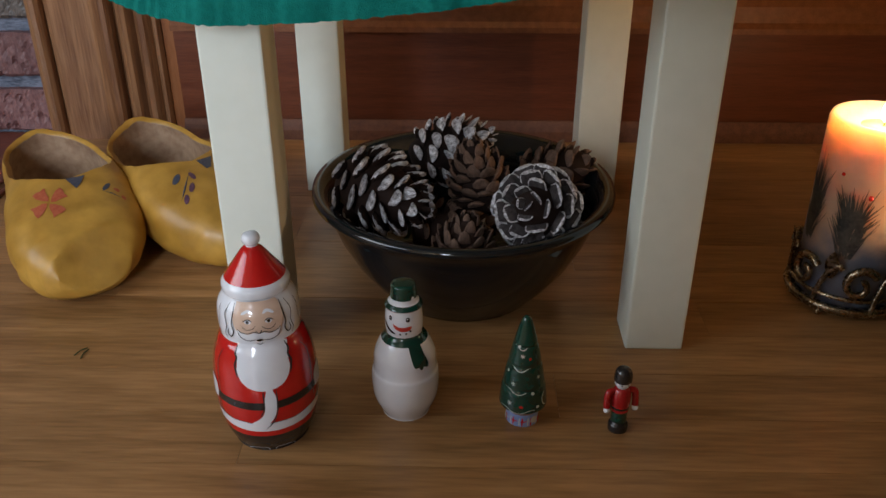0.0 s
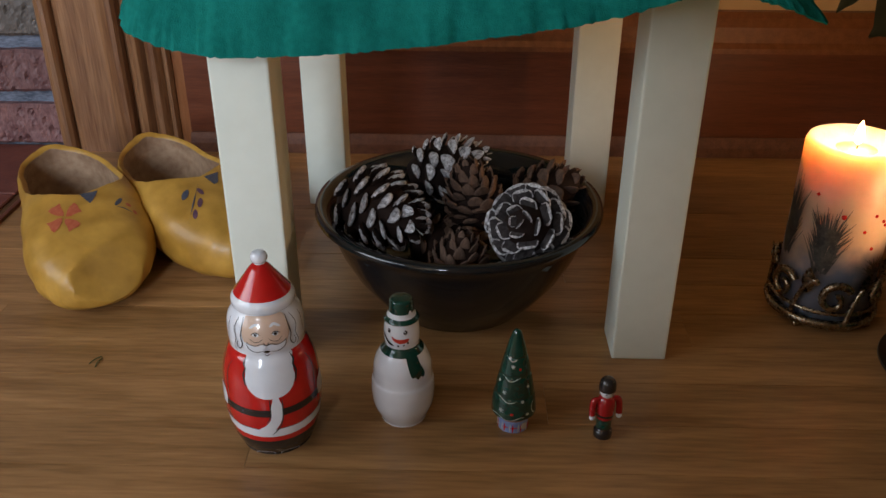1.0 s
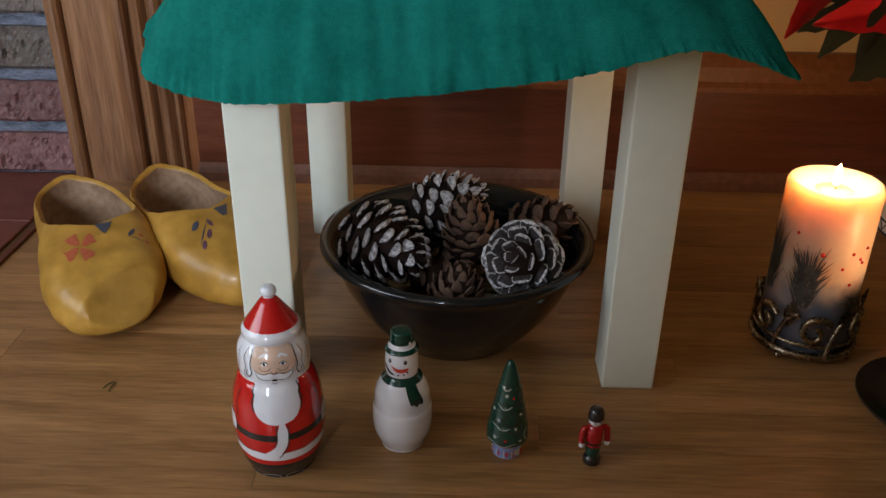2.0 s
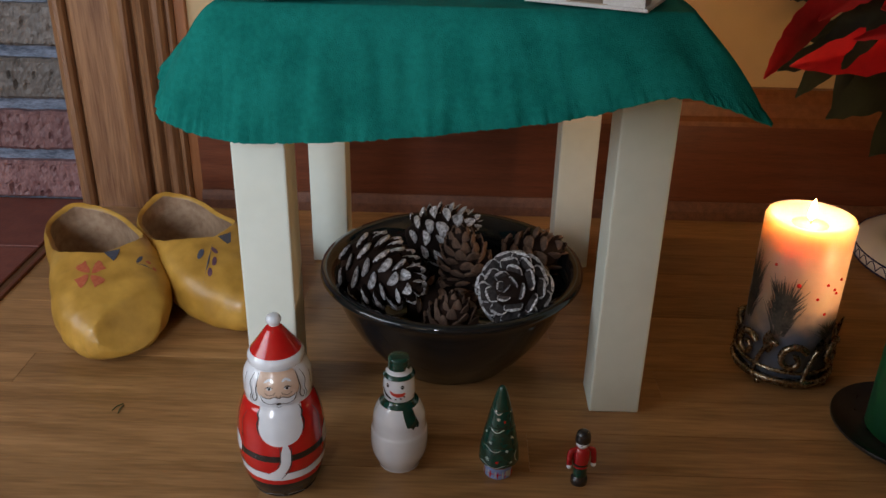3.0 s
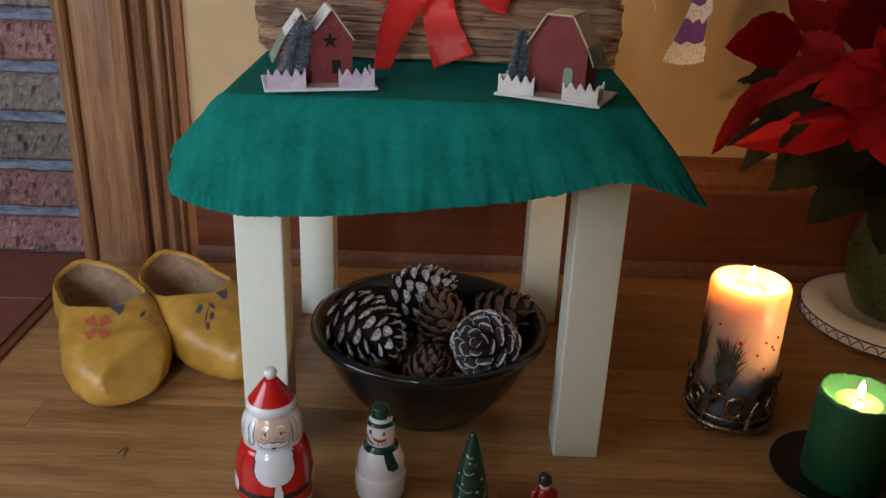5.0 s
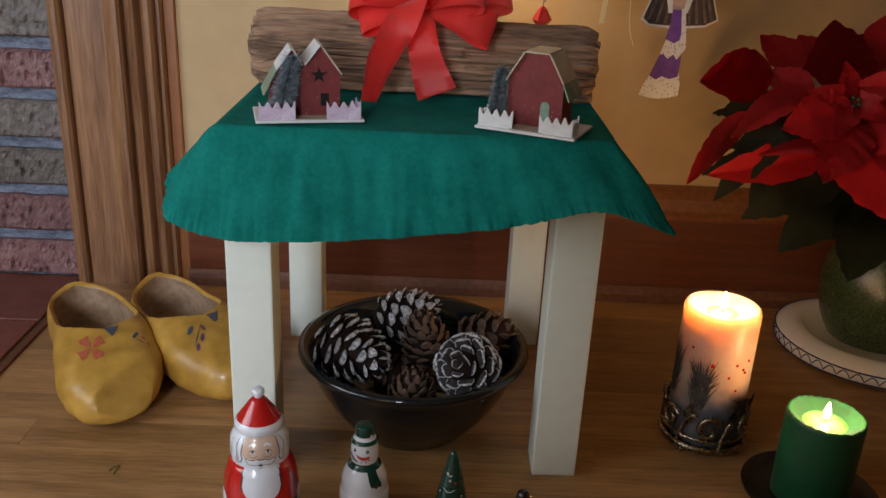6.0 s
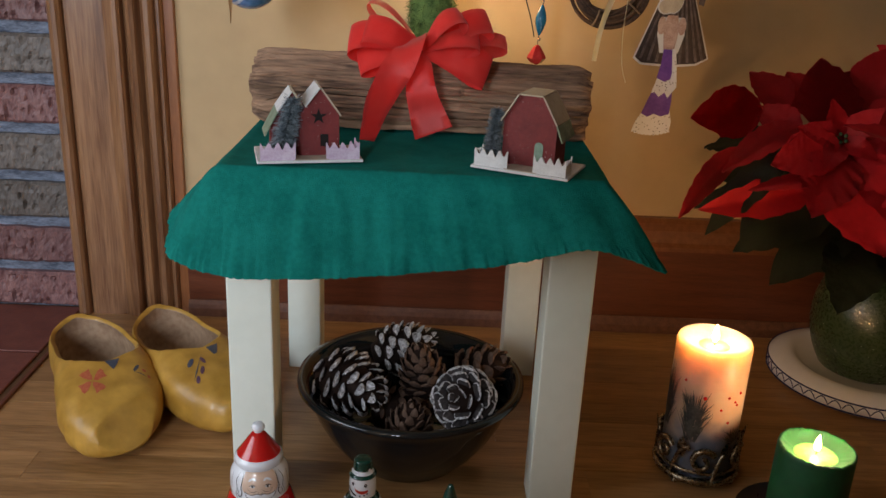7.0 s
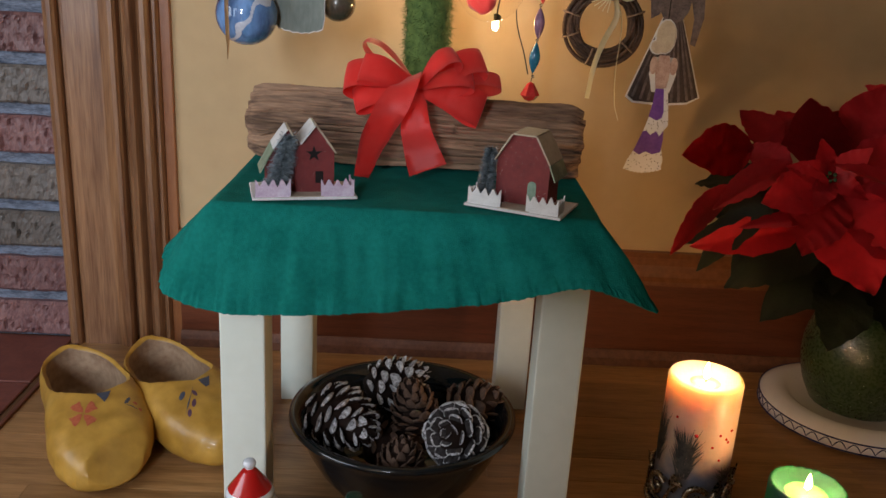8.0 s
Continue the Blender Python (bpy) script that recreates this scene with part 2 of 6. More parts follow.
bulb_glow = mat("bulb_glow", (1, 0.8, 0.5), rough=0.9, glow=((1.0, 0.72, 0.36), 30.0))
wick_black = mat("wick_black", (0.01, 0.008, 0.006), rough=0.9)
pewter = mat("pewter", (0.17, 0.135, 0.095), (0.44, 0.37, 0.27), 60, 0.27, metallic=1.0, bump=0.2)
dark_dish = mat("dark_dish", (0.012, 0.010, 0.010), (0.025, 0.02, 0.018), 30, 0.3, coat=0.3)
white_glaze = mat("white_glaze", (0.80, 0.80, 0.82), (0.85, 0.85, 0.86), 12, 0.10, coat=0.5)
blue_glaze = mat("blue_glaze", (0.025, 0.03, 0.11), (0.04, 0.05, 0.16), 60, 0.15, coat=0.5)
# the glitter's bright glints are painted in as pale dots
pot_green = mat("pot_green", (0.016, 0.036, 0.014), (0.044, 0.072, 0.027), 45, 0.28, bump=0.35, bscale=260, spots=(110, 0.06, (0.8, 0.85, 0.75)), coat=0.3)
bract_red = mat("bract_red", (0.46, 0.006, 0.014), (0.58, 0.012, 0.022), 20, 0.50, bump=0.10, sss=0.25, sss_radius=(1, 0.1, 0.1), sss_scale=0.004, rand=0.15)
leaf_dark = mat("leaf_dark", (0.008, 0.013, 0.006), (0.018, 0.026, 0.010), 40, 0.55, bump=0.2, rand=0.2)
stem_green = mat("stem_green", (0.03, 0.05, 0.015), (0.05, 0.08, 0.025), 60, 0.6)
bark = mat("bark", (0.075, 0.040, 0.025), (0.46, 0.275, 0.165), 8, 0.85, (0.6, 6, 6), 0.9)
log_end = mat("log_end", (0.14, 0.085, 0.05), (0.25, 0.165, 0.10), 50, 0.85, bump=0.7)
red_ribbon = mat("red_ribbon", (0.94, 0.050, 0.042), (0.96, 0.078, 0.064), 25, 0.45, bump=0.12, bscale=700, sheen=0.2)
moss = mat("moss", (0.045, 0.085, 0.016), (0.13, 0.20, 0.045), 120, 0.9, rand=0.1)
card_red = mat("card_red", (0.145, 0.018, 0.018), (0.225, 0.031, 0.029), 40, 0.7, bump=0.3, spots=(420, 0.10, (0.75, 0.70, 0.68)))
card_white = mat("card_white", (0.66, 0.64, 0.62), (0.78, 0.77, 0.76), 90, 0.8, bump=0.6, bscale=900)
card_pink = mat("card_pink", (0.52, 0.36, 0.50), (0.70, 0.60, 0.70), 70, 0.8, bump=0.6, bscale=900)
card_tan = mat("card_tan", (0.42, 0.34, 0.25), (0.52, 0.44, 0.34), 50, 0.85, bump=0.4)
card_raffia = mat("card_raffia", (0.18, 0.11, 0.065), (0.33, 0.22, 0.14), 60, 0.7)
roof_green = mat("roof_green", (0.16, 0.20, 0.13), (0.30, 0.36, 0.25), 60, 0.75, bump=0.4)
roof_tan = mat("roof_tan", (0.46, 0.38, 0.27), (0.58, 0.50, 0.38), 50, 0.75, bump=0.4)
brush_frost = mat("brush_frost", (0.035, 0.060, 0.070), (0.46, 0.52, 0.56), 260, 0.45, rand=0.1)
# near-black colour that stands for the shade inside openings
hole_shade = mat("hole_shade", (0.008, 0.005, 0.004), rough=0.9)
pane_green = mat("pane_green", (0.16, 0.26, 0.20), (0.30, 0.42, 0.33), 60, 0.2)


def grey_foot(m):
    """Greys the wax unevenly from the foot of the candle upwards."""
    nt = m.node_tree
    b = nt.nodes["Principled BSDF"]
    add = nt.nodes.new
    link = b.inputs["Base Color"].links[0]
    src = link.from_socket
    co, sep, no = add("ShaderNodeTexCoord"), add("ShaderNodeSeparateXYZ"), add("ShaderNodeTexNoise")
    no.inputs["Scale"].default_value, no.inputs["Detail"].default_value = 55, 5
    ma, mr, mx = add("ShaderNodeMath"), add("ShaderNodeMapRange"), add("ShaderNodeMix")
    ma.operation = "MULTIPLY_ADD"
    ma.inputs[1].default_value = 0.05
    mx.data_type = "RGBA"
    mr.inputs["From Min"].default_value, mr.inputs["From Max"].default_value = 0.066, 0.100
    nt.links.new(co.outputs["Object"], sep.inputs[0])
    nt.links.new(co.outputs["Object"], no.inputs["Vector"])
    nt.links.new(no.outputs["Fac"], ma.inputs[0])
    nt.links.new(sep.outputs["Z"], ma.inputs[2])
    nt.links.new(ma.outputs[0], mr.inputs["Value"])
    nt.links.new(mr.outputs[0], mx.inputs["Factor"])
    mx.inputs[6].default_value = (0.17, 0.18, 0.22, 1)
    nt.links.new(src, mx.inputs[7])
    nt.links.new(mx.outputs[2], b.inputs["Base Color"])


grey_foot(wax_ivory)

from mathutils.bvhtree import BVHTree


# ---- the room ----
X0, X1, Y0, Y1, H = ROOM


def wall(name, bm, material, label):
    return tagged(part(name, bm, material, smooth=False), label, "wall", kind="structure")


wall("wall_north", box(-0.318, X1 + 0.12, Y1, Y1 + 0.12, 0, H), wall_paint, "ochre painted plaster wall above dark wainscot")
wall("wall_north", box(-0.462, -0.3185, 1.046, Y1 + 0.12, 0, H), wall_paint, "ochre painted plaster wall behind the oak pilaster")
wall("wall_east", box(X1, X1 + 0.12, Y0, Y1, 0, H), wall_paint, "ochre painted plaster side wall of the room")
for n, b in (("wall_west", box(X0 - 0.12, X0, Y0, -0.40, 0, H)), ("wall_west", box(X0 - 0.12, X0, 0.44, Y1 + 0.12, 0, H)),
             ("wall_west", box(X0 - 0.12, X0, -0.40, 0.44, 0, 0.29)), ("wall_west", box(X0 - 0.12, X0, -0.40, 0.44, 0.95, H)),
             ("wall_south", box(X0 - 0.12, -0.80, Y0 - 0.12, Y0, 0, H)), ("wall_south", box(-0.43, X1 + 0.12, Y0 - 0.12, Y0, 0, H)),
             ("wall_south", box(-0.80, -0.43, Y0 - 0.12, Y0, 0, 0.58)), ("wall_south", box(-0.80, -0.43, Y0 - 0.12, Y0, 1.72, H))):
    wall(n, b, wall_paint, "ochre painted plaster wall with a window opening")
# unseen blocker behind the camera, added to keep south light off the right
wall("shade_wall", box(-0.125, X1, -0.53, -0.45, 0, H), wall_paint, "unseen ochre wall added to shade the right side")
# low stub, also added: shades the floor but lets light reach the bow
wall("shade_wall", box(-0.26, -0.1255, -0.53, -0.45, 0, 0.50), wall_paint, "unseen low ochre wall added to shade the middle floor")
tagged(part("ceiling", box(X0 - 0.12, X1 + 0.12, Y0 - 0.12, Y1 + 0.12, H, H + 0.1), white_paint, smooth=False), "off-white painted plaster ceiling", "ceiling", kind="structure")
floor = tagged(part("floor", box(X0 - 0.12, X1 + 0.12, Y0 - 0.12, Y1 + 0.12, -0.12, -0.004), floor_gap, smooth=False),
               "golden oak strip floor with a satin finish", "floor", kind="structure")

# wainscot along the north wall: shoe, dark panel, cap rail
base = tagged(new("baseboard"), "dark stained oak baseboard with moulded cap rail", "baseboard", kind="structure")
part("panel", box(-0.3145, X1, Y1 - 0.014, Y1, 0.0, 0.133), dark_oak, base, smooth=False)
part("cap_rail", extrude_xy([(0, 0), (0, 0.046), (-0.010, 0.046), (-0.016, 0.040), (-0.020, 0.030), (-0.020, 0.012), (-0.024, 0.006), (-0.024, 0.0)], -0.3145, X1), red_oak, base,
     m=Matrix(((0, 0, 1, 0), (1, 0, 0, Y1), (0, 1, 0, 0.132), (0, 0, 0, 1))), smooth=False)
part("shoe", extrude_xy([(0, 0), (0, 0.024), (-0.003, 0.024), (-0.006, 0.018), (-0.008, 0.012), (-0.009, 0.0)], -0.3145, X1), shoe_oak, base,
     m=Matrix(((0, 0, 1, 0), (1, 0, 0, Y1 - 0.0145), (0, 1, 0, 0.0), (0, 0, 0, 1))), smooth=False)

# oak pilaster of the fireplace surround
TX, TY = -0.4745, 0.985
pil = tagged(new("trim"), "grained oak pilaster of a fireplace surround", "trim", kind="structure")
bead = [(0.0, 0.06), (0.0, 0.006), (0.003, 0.001), (0.008, -0.001), (0.013, 0.0), (0.017, 0.004), (0.0185, 0.010), (0.0185, 0.06)]
board = [(0.0187, 0.06), (0.0187, 0.012), (0.0215, 0.0085), (0.026, 0.0075), (0.072, 0.0075), (0.079, 0.0045), (0.086, 0.0015), (0.0915, 0.002), (0.0945, 0.007), (0.0955, 0.014), (0.0955, 0.06)]
moulding = [(0.0957, 0.06), (0.0957, 0.018), (0.099, 0.014), (0.102, 0.008), (0.107, 0.005), (0.112, 0.007), (0.115, 0.014), (0.1175, 0.020), (0.120, 0.014), (0.125, 0.009),
            (0.131, 0.009), (0.135, 0.014), (0.137, 0.020), (0.1395, 0.017), (0.143, 0.017), (0.1455, 0.023), (0.1455, 0.06)]
for n, o in (("bead", bead), ("board", board), ("moulding", moulding)):
    part(n, extrude_xy([(TX + x, TY + y) for x, y in o], 0.0, 1.25), oak_trim, pil, smooth=False)
part("back_strip", box(TX + 0.1457, -0.315, TY + 0.027, Y1 + 0.02, 0, 1.25, 0.001), lit_oak, pil, smooth=False)

# brick face of the fireplace and its hearth
brick_wall = tagged(part("wall_brick", box(X0, TX + 0.012, 1.015, Y1 + 0.12, 0, H), mortar, smooth=False), "rough textured red and grey brick fireplace face", "brick wall", kind="structure")


def brick_mesh(name, w, h, d, seed, material):
    """A wire-cut brick, its face torn and pitted."""
    bm = bmesh.new()
    nx, nz = 60, 14
    rows = []
    for j in range(nz + 1):
        row = []
        for i in range(nx + 1):
            x, z = w * i / nx, h * j / nz
            edge = min(i, nx - i, j * 2, (nz - j) * 2)
            dent = 0.0014 * noise.noise((x * 60 + seed, z * 40, seed)) + 0.0020 * noise.noise((x * 300, z * 110 + seed, 3))
            dent -= 0.012 * max(0.0, noise.noise((x * 210 + seed * 3, z * 80, 7)) - 0.25)
            row.append((x + 0.0012 * noise.noise((z * 60, seed, i)), (0.004 if edge == 0 else 0.0) - dent, z + 0.0012 * noise.noise((x * 40, seed, j))))
        rows.append(row)
    grid = [[bm.verts.new(p) for p in r] for r in rows]
    for a, b in zip(grid, grid[1:]):
        for k in range(nx):
            bm.faces.new((a[k], a[k + 1], b[k + 1], b[k]))
    rim = grid[0][:] + [r[-1] for r in grid[1:]] + grid[-1][-2::-1] + [r[0] for r in grid[-2:0:-1]]
    back = [bm.verts.new((v.co.x, d, v.co.z)) for v in rim]
    for k in range(len(rim)):
        n = (k + 1) % len(rim)
        bm.faces.new((rim[n], rim[k], back[k], back[n]))
    bmesh.ops.recalc_face_normals(bm, faces=bm.faces[:])
    me = bpy.data.meshes.new(name)
    bm.to_mesh(me)
    bm.free()
    me.materials.append(material)
    return me


COURSE = 0.0688
brick_kinds = [brick_mesh("brick", 0.196, COURSE - 0.0165, 0.014, 1.7 * k + 0.3, brick_grey if k in (2, 4, 5) else brick_clay) for k in range(6)]
for j in range(14):
    for i in range(3):
        x = TX + 0.011 - 0.207 * (i + 1) - (0.0 if j % 2 else 0.06) + (0.06 if i == 0 and j % 2 == 0 else 0.0)
        ob = new("brick", brick_kinds[[0, 3, 2, 4, 1, 5, 0, 2][j % 8] if i == 0 else (j * 5 + i * 2) % 6])
        ob.parent = brick_wall
        ob.location = (x, 1.002, 0.0055 + j * COURSE)

hearth = tagged(part("hearth", box(X0, -0.4665, 0.45, 1.011, -0.05, 0.0015), floor_gap, smooth=False), "dark red tiled hearth flush with the floor", "hearth", kind="structure")
tile_me = part("tile", box(0, 0.146, 0, 0.146, 0, 0.004, 0.0012, 1), hearth_tile, hearth, smooth=False)
tile_me.location = (-0.6205, 0.856, 0.0012)
for i in range(3):
    for j in range(4):
        if (i, j) != (0, 0):
            ob = new("tile", tile_me.data)
            ob.parent = hearth
            ob.location = (-0.6205 - 0.150 * i, 0.856 - 0.150 * j, 0.0012)
part("edge_strip", box(-0.4665, -0.4610, 0.45, 0.984, -0.003, 0.0035, 0.001), dark_oak, hearth, smooth=False)


# ---- stool ----
def stool():
    st = thing("stool", (0.0222, 0.70, 0), 0, "small cream painted wooden stool with square legs", "stool")
    ox, oy = 0.0222, 0.70
    part("seat", box(-0.170, 0.172, -0.134, 0.186, 0.322, 0.3475, 0.004), cream_paint, st, smooth=False)
    for x0, x1, y0, y1 in ((-0.150, -0.1075, 0.564, 0.606), (0.1505, 0.1945, 0.564, 0.606), (-0.141, -0.099, 0.848, 0.890), (0.142, 0.1845, 0.848, 0.890)):
        part("leg", box(x0 - ox, x1 - ox, y0 - oy, y1 - oy, 0, 0.322, 0.0018), cream_paint, st, smooth=False)
    part("apron", box(-0.125, 0.128, -0.120, -0.104, 0.285, 0.322, 0.001), cream_paint, st, smooth=False)
    part("apron", box(-0.118, 0.118, 0.160, 0.174, 0.285, 0.322, 0.001), cream_paint, st, smooth=False)


stool()


def tablecloth():
    """A napkin laid over the seat: flat top, hanging sides, one corner drawn out to a point."""
    top, hem = [], []
    for tx, ty, hx, hy, hz in ((-0.148, 0.885, -0.178, 0.915, 0.288), (-0.150, 0.79, -0.186, 0.80, 0.290), (-0.150, 0.68, -0.192, 0.67, 0.290), (-0.150, 0.60, -0.200, 0.585, 0.300),
                               (-0.149, 0.572, -0.199, 0.553, 0.278), (-0.146, 0.557, -0.183, 0.538, 0.267), (-0.122, 0.554, -0.140, 0.531, 0.257), (-0.06, 0.554, -0.064, 0.530, 0.259),
                               (0.02, 0.555, 0.03, 0.528, 0.269), (0.09, 0.554, 0.112, 0.523, 0.285), (0.15, 0.553, 0.174, 0.508, 0.304), (0.180, 0.553, 0.206, 0.503, 0.300),
                               (0.191, 0.555, 0.241, 0.502, 0.289), (0.194, 0.566, 0.222, 0.540, 0.300), (0.195, 0.62, 0.206, 0.61, 0.312), (0.196, 0.74, 0.208, 0.74, 0.315),
                               (0.194, 0.83, 0.206, 0.84, 0.305), (0.188, 0.885, 0.20, 0.91, 0.292), (0.10, 0.888, 0.10, 0.915, 0.285), (-0.06, 0.888, -0.06, 0.915, 0.285)):
        top.append((tx, ty, 0.3535)), hem.append((hx, hy, hz))
    t, h = smooth_line(top + top[:1], 36)[:-1], smooth_line(hem + hem[:1], 36)[:-1]
    n = len(t)
    run = [0.0]
    for a, c in zip(h, h[1:]):
        run.append(run[-1] + (c - a).length)
    cx, cy = 0.022, 0.71
    bm = bmesh.new()
    rings = []
    for s in (0.0, 0.3, 0.55, 0.75, 0.88, 0.95):
        rings.append([bm.verts.new((cx + (p.x - cx) * s, cy + (p.y - cy) * s, 0.3525 + 0.0012 * noise.noise((p.x * s * 22, p.y * s * 22, 2)))) for p in t])
    steps = 26
    for i in range(steps + 1):
        u = i / steps
        ring = []
        for k in range(n):
            a, c = t[k], h[k]
            side = min(1.0, max(0.0, (a.y - 0.557) * 40)) if a.x < 0 else min(1.0, max(0.0, (a.x - 0.10) * 14))
            q = 0.60 - 0.12 * side
            mid = Vector((a.x * (1 - q) + c.x * q, a.y * (1 - q) + c.y * q, 0.346 * (1 - side) + 0.331 * side))
            p = a * (1 - u) ** 2 + mid * 2 * u * (1 - u) + c * u * u
            out = Vector((c.x - cx, c.y - cy, 0)).normalized()
            w = run[k] / 0.022
            fold = 0.0070 * noise.noise((w * 0.45, u * 1.2, 4)) + 0.0030 * noise.noise((w * 1.4, u * 1.5, 8)) + 0.0010 * noise.noise((w * 3.1, u * 5, 6))
            hemline = 0.0016 * noise.noise((w * 5.5, u * 2, 2)) * min(1.0, max(0.0, (u - 0.86) * 12))  # puckered by the stitching
            hemline -= 0.0010 * max(0.0, 1 - abs(u - 0.905) * 40)
            seam = 0.0016 * min(1.0, max(0.0, (u - 0.90) * 40)) * (1 + 0.6 * noise.noise((w * 9, 3, 5)))  # turned and stitched hem
            p += out * (fold * u + hemline + seam)
            p.z += 0.0012 * noise.noise((w * 5, 4, 4)) * max(0, (u - 0.9) * 10)
            ring.append(bm.verts.new(p))
        rings.append(ring)
    for a, b in zip(rings, rings[1:]):
        for k in range(n):
            m = (k + 1) % n
            bm.faces.new((a[k], a[m], b[m], b[k]))
    bm.faces.new(rings[0])
    bmesh.ops.recalc_face_normals(bm, faces=bm.faces[:])
    bmesh.ops.solidify(bm, geom=bm.faces[:], thickness=0.0014)
    return tagged(part("tablecloth", bm, green_cloth), "teal green cotton cloth draped over the stool", "tablecloth")


tablecloth()


# ---- bowl and pine cones ----
BX, BY, BR, BZ = 0.0245, 0.662, 0.1235, 0.094


def bowl():
    prof = [(0.0, 0.005), (0.054, 0.005), (0.056, 0.0), (0.063, 0.0), (0.066, 0.004), (0.079, 0.018), (0.093, 0.037), (0.104, 0.058), (0.1115, 0.078), (0.1140, 0.087), (0.1200, 0.0890), (0.1240, 0.0925),
            (0.1230, 0.0965), (0.118, 0.0975), (0.110, 0.0935), (0.101, 0.070), (0.087, 0.044), (0.068, 0.022), (0.045, 0.012), (0.0, 0.010)]
    ob = part("bowl", lathe(prof, 96), black_glaze)
    ob.location = (BX, BY, 0)
    return tagged(ob, "black glazed stoneware bowl holding pine cones", "bowl")


bowl()


def scale_mesh(name, mats, frost, seed):
    """One woody scale, root at x = 0: a narrow stalk that widens to a cupped, rounded shield, its lip frosted or bare."""
    bm = bmesh.new()
    n = 12
    rim = frost == "rim"
    keys = [(0.0, 0.15, 0.00, 0.12), (0.35, 0.28, 0.00, 0.13), (0.58, 0.43, 0.03, 0.16), (0.74, 0.53, 0.07, 0.19), (0.86, 0.54, 0.12, 0.19), (0.94, 0.45, 0.16, 0.15), (0.985, 0.30, 0.185, 0.10), (1.0, 0.12, 0.19, 0.05)]
    if not rim:  # a blunt keel towards the tip
        keys = [(0.0, 0.18, 0.00, 0.13), (0.35, 0.30, 0.00, 0.15), (0.58, 0.42, 0.04, 0.20), (0.72, 0.50, 0.09, 0.26), (0.83, 0.49, 0.15, 0.28), (0.92, 0.36, 0.20, 0.22), (0.98, 0.20, 0.235, 0.13), (1.01, 0.07, 0.25, 0.06)]
    rows = []
    for i, (x, w, z, th) in enumerate(keys):
        ring = []
        for k in range(n):
            a = 2 * math.pi * k / n
            c, d = math.cos(a), math.sin(a)
            j = 1 + 0.12 * noise.noise((c * 2 + seed, d * 2, i * 0.9))
            cup = 0.20 * (w * c) ** 2 * (1 if rim else -0.9)
            ring.append(bm.verts.new((x + 0.03 * noise.noise((c * 3, seed, i)), w * c * j, z + th * 0.8 * d * j + cup)))
        rows.append(ring)
    for i, (a, b) in enumerate(zip(rows, rows[1:])):
        for k in range(n):
            f = bm.faces.new((a[k], a[(k + 1) % n], b[(k + 1) % n], b[k]))
            edge = k in (0, 5, 6, 11)
            if rim:
                f.material_index = 1 if i >= 5 or (i == 4 and k not in (1, 2, 3, 4)) or (i == 3 and edge) else 0
            else:
                f.material_index = 1 if i >= 5 or (i in (3, 4) and k > 5) or (i == 4 and edge) else 0
    bm.faces.new(rows[-1]).material_index = 1
    bmesh.ops.recalc_face_normals(bm, faces=bm.faces[:])
    me = bpy.data.meshes.new(name)
    bm.to_mesh(me)
    bm.free()
    for k in mats:
        me.materials.append(k)
    me.polygons.foreach_set("use_smooth", [True] * len(me.polygons))
    me.set_sharp_from_angle(angle=radians(50))
    return me


scale_frost = [scale_mesh("scale", [cone_brown, cone_frost], "face", k) for k in range(4)]
scale_rim = [scale_mesh("scale", [cone_grey, cone_rim], "rim", k) for k in range(4)]
scale_bare = [scale_mesh("scale", [cone_brown, cone_tip], "face", k + 7) for k in range(4)]


def pine_cone(centre, axis, length, width, kinds, label, count=60, spread=1.0, wide=1.0):
    """A cone whose tip points along axis, its scales set on a spiral; spread lays them open, wide broadens them."""
    z = Vector(axis).normalized()
    root = new("pine_cone")
    root.matrix_world = Matrix.Translation(centre) @ z.to_track_quat("Z", "Y").to_matrix().to_4x4() @ pose(0, 0, -length / 2)
    root.empty_display_size = 0.02
    tagged(root, label, "pine cone", "pine cones in the bowl")
    part("core", lathe([(0, 0.02 * length), (0.24 * width, 0.06 * length), (0.33 * width, 0.3 * length), (0.28 * width, 0.6 * length), (0.13 * width, 0.86 * length), (0, 0.92 * length)], 14, fine=3), cone_brown, root)
    rng = random.Random(int(1000 * (centre[0] + centre[1] * 3)))
    for k in range(count):
        u = (k + 0.5) / count
        a = 2.39996 * k + rng.uniform(-0.12, 0.12)
        # the shield's tip lies on the cone's outline, its stalk runs back to the axis
        tip_z = length * (0.10 + 0.90 * u ** 0.92)
        tip_r = width / 2 * ramp(u, ((0, 0.86), (0.15, 1.0), (0.42, 0.98), (0.65, 0.84), (0.82, 0.60), (0.93, 0.34), (1, 0.10))) * rng.uniform(0.95, 1.05)
        lift = min(86.0, max(-12.0, ramp(u, ((0, 2), (0.25, 24), (0.55, 42), (0.8, 60), (1, 84))) * spread + rng.uniform(-13, 13)))
        s = max(0.30 * width, tip_r * ramp(u, ((0, 0.85), (0.6, 0.9), (1, 1.4))) / max(0.5, math.cos(radians(lift))))
        ws = width * 0.235 * wide * ramp(u, ((0, 0.90), (0.3, 1.0), (0.65, 0.88), (0.88, 0.62), (1, 0.34))) * rng.uniform(0.90, 1.12)
        base = Vector((tip_r - s * math.cos(radians(lift)), 0, tip_z - s * math.sin(radians(lift))))
        ob = new("scale", kinds[k % len(kinds)])
        ob.parent = root
        ob.matrix_basis = (pose(0, 0, 0, 0, 0, math.degrees(a)) @ Matrix.Translation(base) @ pose(0, 0, 0, rng.uniform(-14, 14), -lift, 0)
                           @ Matrix.Diagonal((s, ws, ws * rng.uniform(0.55, 0.75), 1)))
    return root


